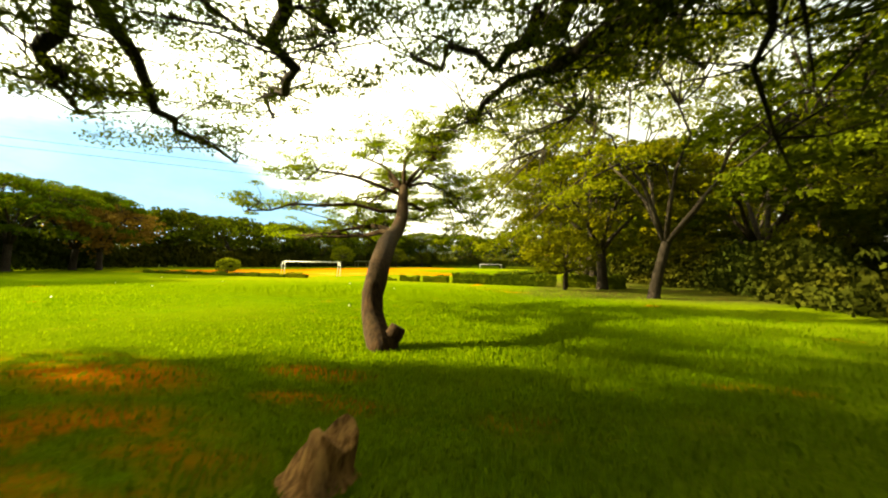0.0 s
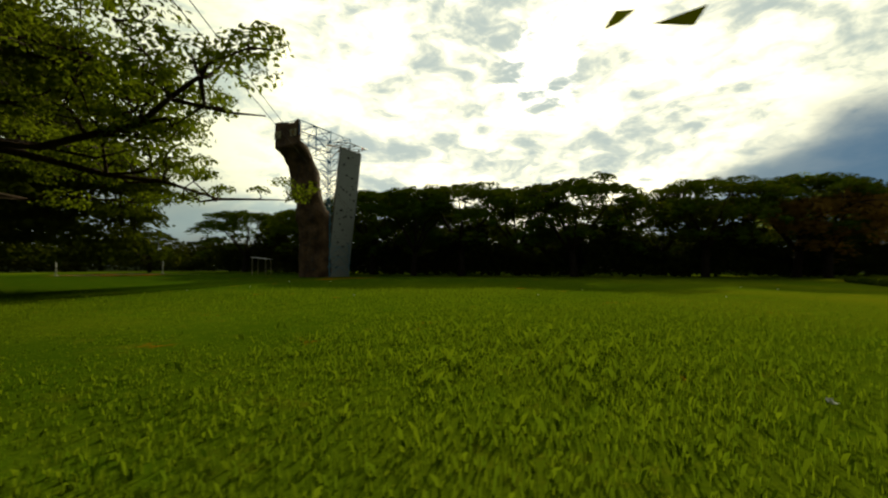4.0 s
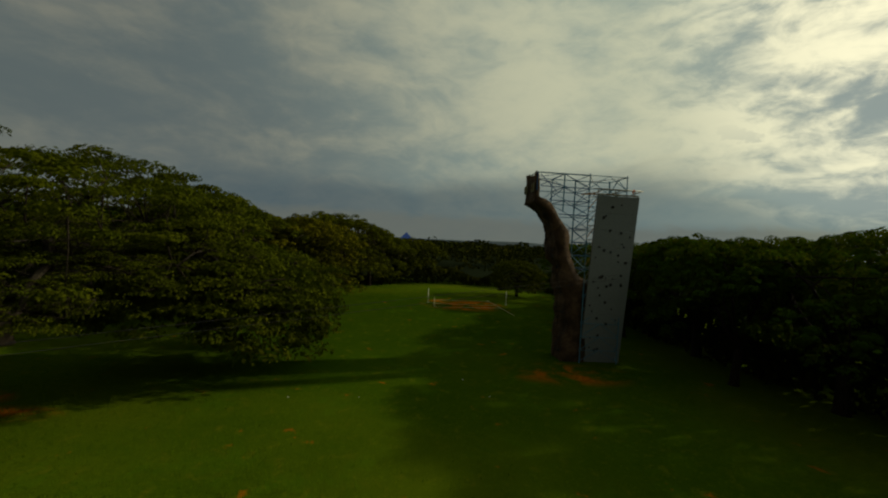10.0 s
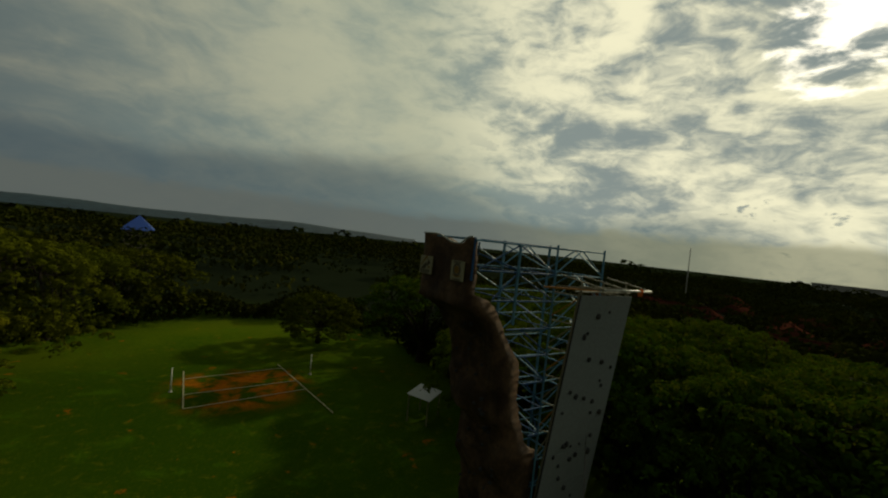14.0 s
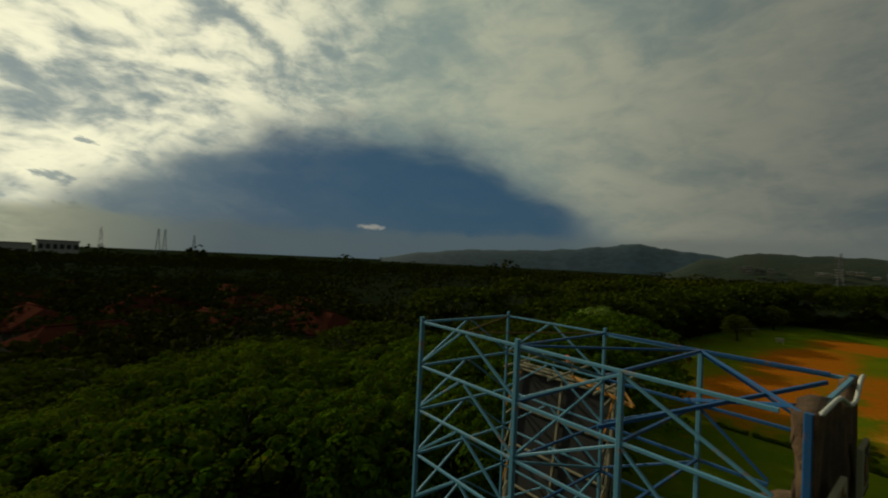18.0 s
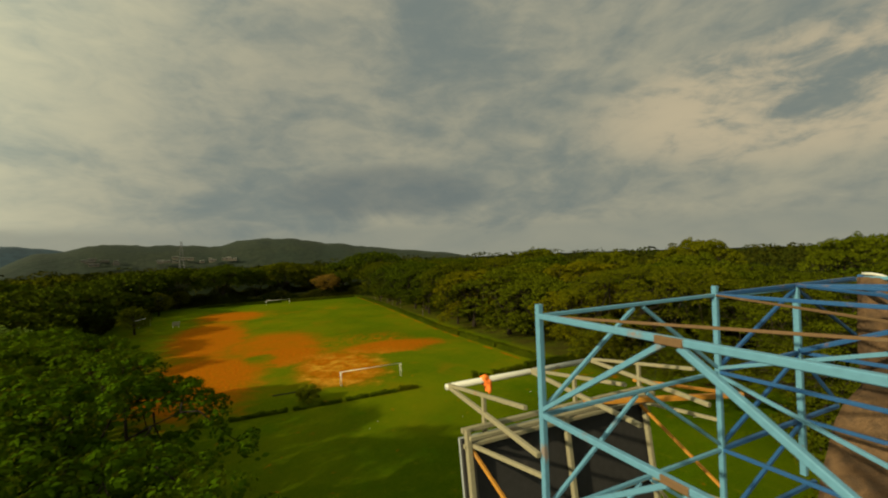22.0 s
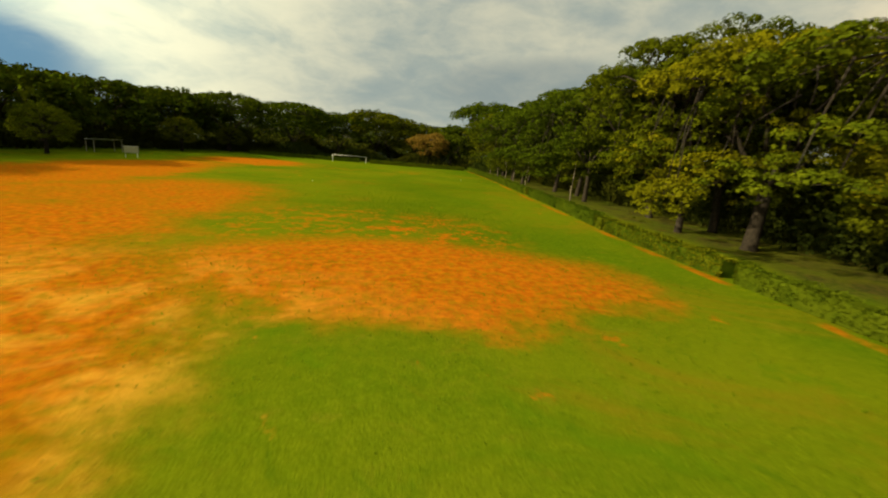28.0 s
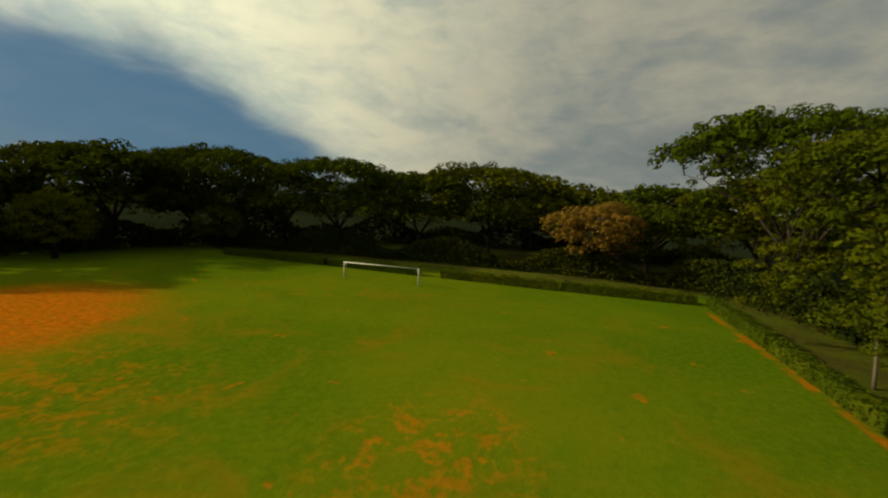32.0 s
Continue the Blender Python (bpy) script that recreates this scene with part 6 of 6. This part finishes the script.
block(*at_yaw(98.1, 640), 34, 16, 14, 98, "flat-roofed concrete building on the western skyline")
block(*at_yaw(103.0, 800), 110, 20, 9, 103, "long low shed on the western skyline", "long_shed", 1)
settle_rng = random.Random(4)
for k in range(22):
    yaw = settle_rng.uniform(1.5, 17)
    far = settle_rng.uniform(1600, 1665)
    x, y = at_yaw(yaw, far)
    block(x, y, settle_rng.uniform(9, 24), 9, settle_rng.uniform(5, 9), yaw, "small pale house block at the foot of the hill", "hillside_house", 1, PLASTER, z=(far - 1550) * 0.27)


def pavilion(x, y, w, h, label):
    p = thing("pavilion", label, "building", (x, y, 0))
    part("wall", box_bm(-w / 2, w / 2, -w / 2, w / 2, -0.2, h * 0.62, 0.05), p, material=PLASTER)
    e = w / 2 + 1.2
    vs = [(-e, -e, h * 0.6), (e, -e, h * 0.6), (e, e, h * 0.6), (-e, e, h * 0.6), (0, 0, h)]
    part("roof", mesh_from("roof", vs, [(0, 1, 4), (1, 2, 4), (2, 3, 4), (3, 0, 4), (3, 2, 1, 0)], TARP), p, "blue pyramid roof")


pavilion(9.5, -205, 7, 11.9, "building with blue pyramid roof rising from the woods")

BARK_PALE = bark_material("bark_pale", (0.055, 0.046, 0.032), (0.16, 0.13, 0.085))

# ---- small things in the park ----
for k, (x, y) in enumerate(((2.9, -73.9), (-8.3, -75.0))):
    p = thing("net_post", "slim white volleyball net post on the lawn", "post", (x, y, 0), "volleyball posts")
    v, f = tube([(0, 0, -0.1), (0, 0, 1.95)], [0.05, 0.045], 10)
    part("pole", mesh_from("pole", v, f, WHITE_PAINT, True), p)
    v, f = tube([(0, 0, 0.02), (0, 0, 0.10)], [0.16, 0.13], 10)
    part("foot", mesh_from("foot", v, f, CONCRETE, True), p)
for (xa, ya), (xb, yb) in (((2.2, -70.2), (-7.0, -71.4)), ((2.0, -73.0), (-6.6, -73.6)), ((1.8, -76.6), (-6.2, -77.4)), ((2.2, -70.2), (1.8, -78.6)), ((-7.4, -66.0), (-6.2, -78.6))):
    bar((xa, ya, 0.06), (xb, yb, 0.06), 0.09, SIGN_WHITE, "court_line", tower, depth=0.02).parent = None
for o in list(scene.objects):
    if o.name.startswith("court_line"):
        tagged(o, "worn pale volleyball court line on bare soil", "court line", "volleyball court lines")


def notice_board(x, y, turn):
    b = thing("notice_board", "pale blank notice board on two posts at the field's edge", "sign", (x, y, 0), turn=turn)
    part("board", box_bm(-0.8, 0.8, -0.04, 0.04, 0.55, 1.40, 0.015), b, material=SIGN_WHITE)
    part("frame", box_bm(-0.84, 0.84, -0.03, 0.03, 1.38, 1.45, 0.01), b, material=WHITE_PAINT)
    for sx in (-0.65, 0.65):
        bar((sx, 0.06, -0.1), (sx, 0.06, 1.44), 0.07, WHITE_PAINT, "post", b)


notice_board(-28.0, 64.5, 35)


def shelter(x, y, z, w, d, turn, label, name):
    s = thing(name, label, "shed", (x, y, 0), turn=turn)
    n = 26
    vs, fs = [], []
    for i in range(n * 2 + 1):
        f = i / (n * 2)
        for j, yy in enumerate((-d / 2, d / 2)):
            vs.append((-w / 2 + w * f, yy, z + (0.03 if i % 2 else 0) - (0.22 if j else 0)))
    fs = [(2 * i, 2 * i + 2, 2 * i + 3, 2 * i + 1) for i in range(n * 2)]
    m = len(vs)
    vs += [(a, b, c - 0.012) for a, b, c in vs]
    fs += [(m + 2 * i + 1, m + 2 * i + 3, m + 2 * i + 2, m + 2 * i) for i in range(n * 2)]
    part("roof_sheet", mesh_from("roof_sheet", vs, fs, ZINC), s, "corrugated zinc roof sheet")
    for sx in (-1, 1):
        for sy in (-1, 1):
            bar((sx * (w / 2 - 0.15), sy * (d / 2 - 0.15), -0.1), (sx * (w / 2 - 0.15), sy * (d / 2 - 0.15), z - 0.12 - (0.1 if sy > 0 else 0)), 0.09, STEEL_CREAM, "post", s)


shelter(-13.6, -63.0, 2.1, 2.7, 1.9, 35, "small open shed with corrugated zinc roof", "shed")
shelter(-36.0, 72.0, 1.9, 4.2, 2.0, 65, "low zinc-roofed shelter beneath the trees", "shelter")
bm = box_bm(-8.9, -7.9, -48.5, -47.9, 3.93, 4.10, 0.04)
bmesh.ops.subdivide_edges(bm, edges=bm.edges[:], cuts=3)
for v in bm.verts:
    v.co += Vector((0, 0, 0.08 * noise.noise(v.co * 4)))
tagged(part("tarpaulin", bm, None, material=TARP), "folded blue tarpaulin lying in the lattice", "tarpaulin")
bar((-9.6, -48.3, 3.98), (-7.8, -48.3, 3.98), 0.06, STEEL_DEEP, "rail", tower)


def stump(x, y, r, h, seed):
    verts, faces = [], []
    n = 16
    rings = ((0.0, 1.9, -0.1), (0.08, 1.45, 0.0), (0.25, 1.12, 0.0), (0.6, 1.0, 0.0), (1.0, 0.92, 0.0), (1.02, 0.80, 0.0))
    for f, k, dz in rings:
        for i in range(n):
            w = 2 * math.pi * i / n
            q = r * k * (1 + 0.16 * math.sin(3 * w + seed) + 0.10 * math.sin(7 * w + f * 3))
            verts.append((q * math.cos(w) + 0.12 * f, q * math.sin(w), f * h + dz + (0.10 * math.sin(2 * w) if f > 0.9 else 0)))
    for j in range(len(rings) - 1):
        for i in range(n):
            faces.append((j * n + i, j * n + (i + 1) % n, (j + 1) * n + (i + 1) % n, (j + 1) * n + i))
    faces.append(tuple((len(rings) - 1) * n + i for i in range(n)))
    ob = new("tree_stump", mesh_from("tree_stump", verts, faces, STUMP, True))
    ob.matrix_world = pose(x, y, 0, 0, 0, 40)
    tagged(ob, "weathered orange-brown tree stump in the grass", "stump")


STUMP = bark_material("stump_wood", (0.10, 0.045, 0.014), (0.34, 0.18, 0.06))
stump(27.40, -36.42, 0.19, 0.33, 1)

litter_rng = random.Random(12)
for k in range(16):
    x, y = (litter_rng.uniform(-8, 22), litter_rng.uniform(-46, -10)) if k < 13 else (litter_rng.uniform(-2, 18), litter_rng.uniform(40, 80))
    bm = bmesh.new()
    bmesh.ops.create_grid(bm, x_segments=3, y_segments=3, size=0.5)
    a, b = litter_rng.uniform(0.05, 0.12), litter_rng.uniform(0.04, 0.08)
    for v in bm.verts:
        v.co = Vector((v.co.x * a, v.co.y * b, 0.03 + litter_rng.uniform(0, 0.05)))
    ext = bmesh.ops.extrude_face_region(bm, geom=bm.faces[:])
    bmesh.ops.translate(bm, verts=[q for q in ext["geom"] if isinstance(q, bmesh.types.BMVert)], vec=(0, 0, 0.008))
    ob = part("litter", bm, None, material=LITTER)
    ob.matrix_world = pose(x, y, 0.0, 0, 0, litter_rng.uniform(0, 360))
    tagged(ob, "crumpled white scrap lying in the grass", "litter", "scraps in the grass")

# pale trunks of young trees behind the east hedge
for k, (x, y) in enumerate(((25.6, 62), (25.9, 70), (26.0, 75.5), (26.3, 83), (26.4, 90), (25.0, 44))):
    t = thing("young_tree", "slim young tree with pale trunk behind the hedge", "tree", (x, y, 0), "young trees behind the hedge")
    v, f = tube([(0, 0, -0.1), (0.08 * math.sin(k), 0.05, 1.4), (0.2 * math.cos(k), 0.1, 2.8), (0.1, 0.15, 4.2)], [0.09, 0.07, 0.05, 0.03], 8)
    part("trunk", mesh_from("trunk", v, f, BARK_PALE, True), t)
    rng = np.random.default_rng(100 + k)
    q = [puff_leaves(rng, np.array([rng.normal(0, 0.7), rng.normal(0, 0.7), rng.uniform(2.0, 5.2)]), 0.75, 0.7, 150, 0.20) for _ in range(13)]
    part("crown", quads_mesh("crown", np.concatenate(q), LEAF), t)

# ---- grass blades beside the low parts of the path ----


def grass():
    rng = np.random.default_rng(55)
    out = []
    zones = (((29.3, -38.5), (25.0, -24.0), 9.0, 56000, 0.052), ((29.3, -37.5), (27.0, -30.0), 3.5, 36000, 0.056), ((24.0, -24.0), (9.0, -22.0), 11.0, 60000, 0.050), ((7.5, 13.0), (11.9, 58.0), 9.0, 55000, 0.055), ((18.5, -19.5), (14.5, -20.5), 3.2, 1800, 0.16), ((20.0, -21.0), (12.0, -20.0), 5.0, 40000, 0.066))
    for (xa, ya), (xb, yb), spread, n, size in zones:
        f = rng.random(n)
        x = xa + (xb - xa) * f + rng.normal(0, spread * 0.55, n)
        y = ya + (yb - ya) * f + rng.normal(0, spread * 0.55, n)
        tuft = 0.5 + 0.5 * np.sin(x * 2.3 + np.sin(y * 1.7) * 2) * np.sin(y * 2.9 + np.cos(x * 1.3))
        h = size * rng.uniform(0.5, 1.25, n) * (0.72 + 0.42 * tuft)
        w = rng.uniform(0, 2 * math.pi, n)
        lean = rng.normal(0, 0.45, (n, 2)) * h[:, None]
        z0 = np.full(n, -0.10)
        bx, by = np.cos(w) * 0.007, np.sin(w) * 0.007
        a = np.stack([x - bx, y - by, z0], 1)
        b = np.stack([x + bx, y + by, z0], 1)
        c = np.stack([x + bx * 0.7 + lean[:, 0] * 0.5, y + by * 0.7 + lean[:, 1] * 0.5, h * 0.75], 1)
        d = np.stack([x + lean[:, 0], y + lean[:, 1], h], 1)
        out.append(np.stack([a, b, c, d], 1))
    tagged(new("grass", quads_mesh("grass", np.concatenate(out), GRASS_BLADE)), "short tufted lawn grass", "grass", kind="stuff")


grass()
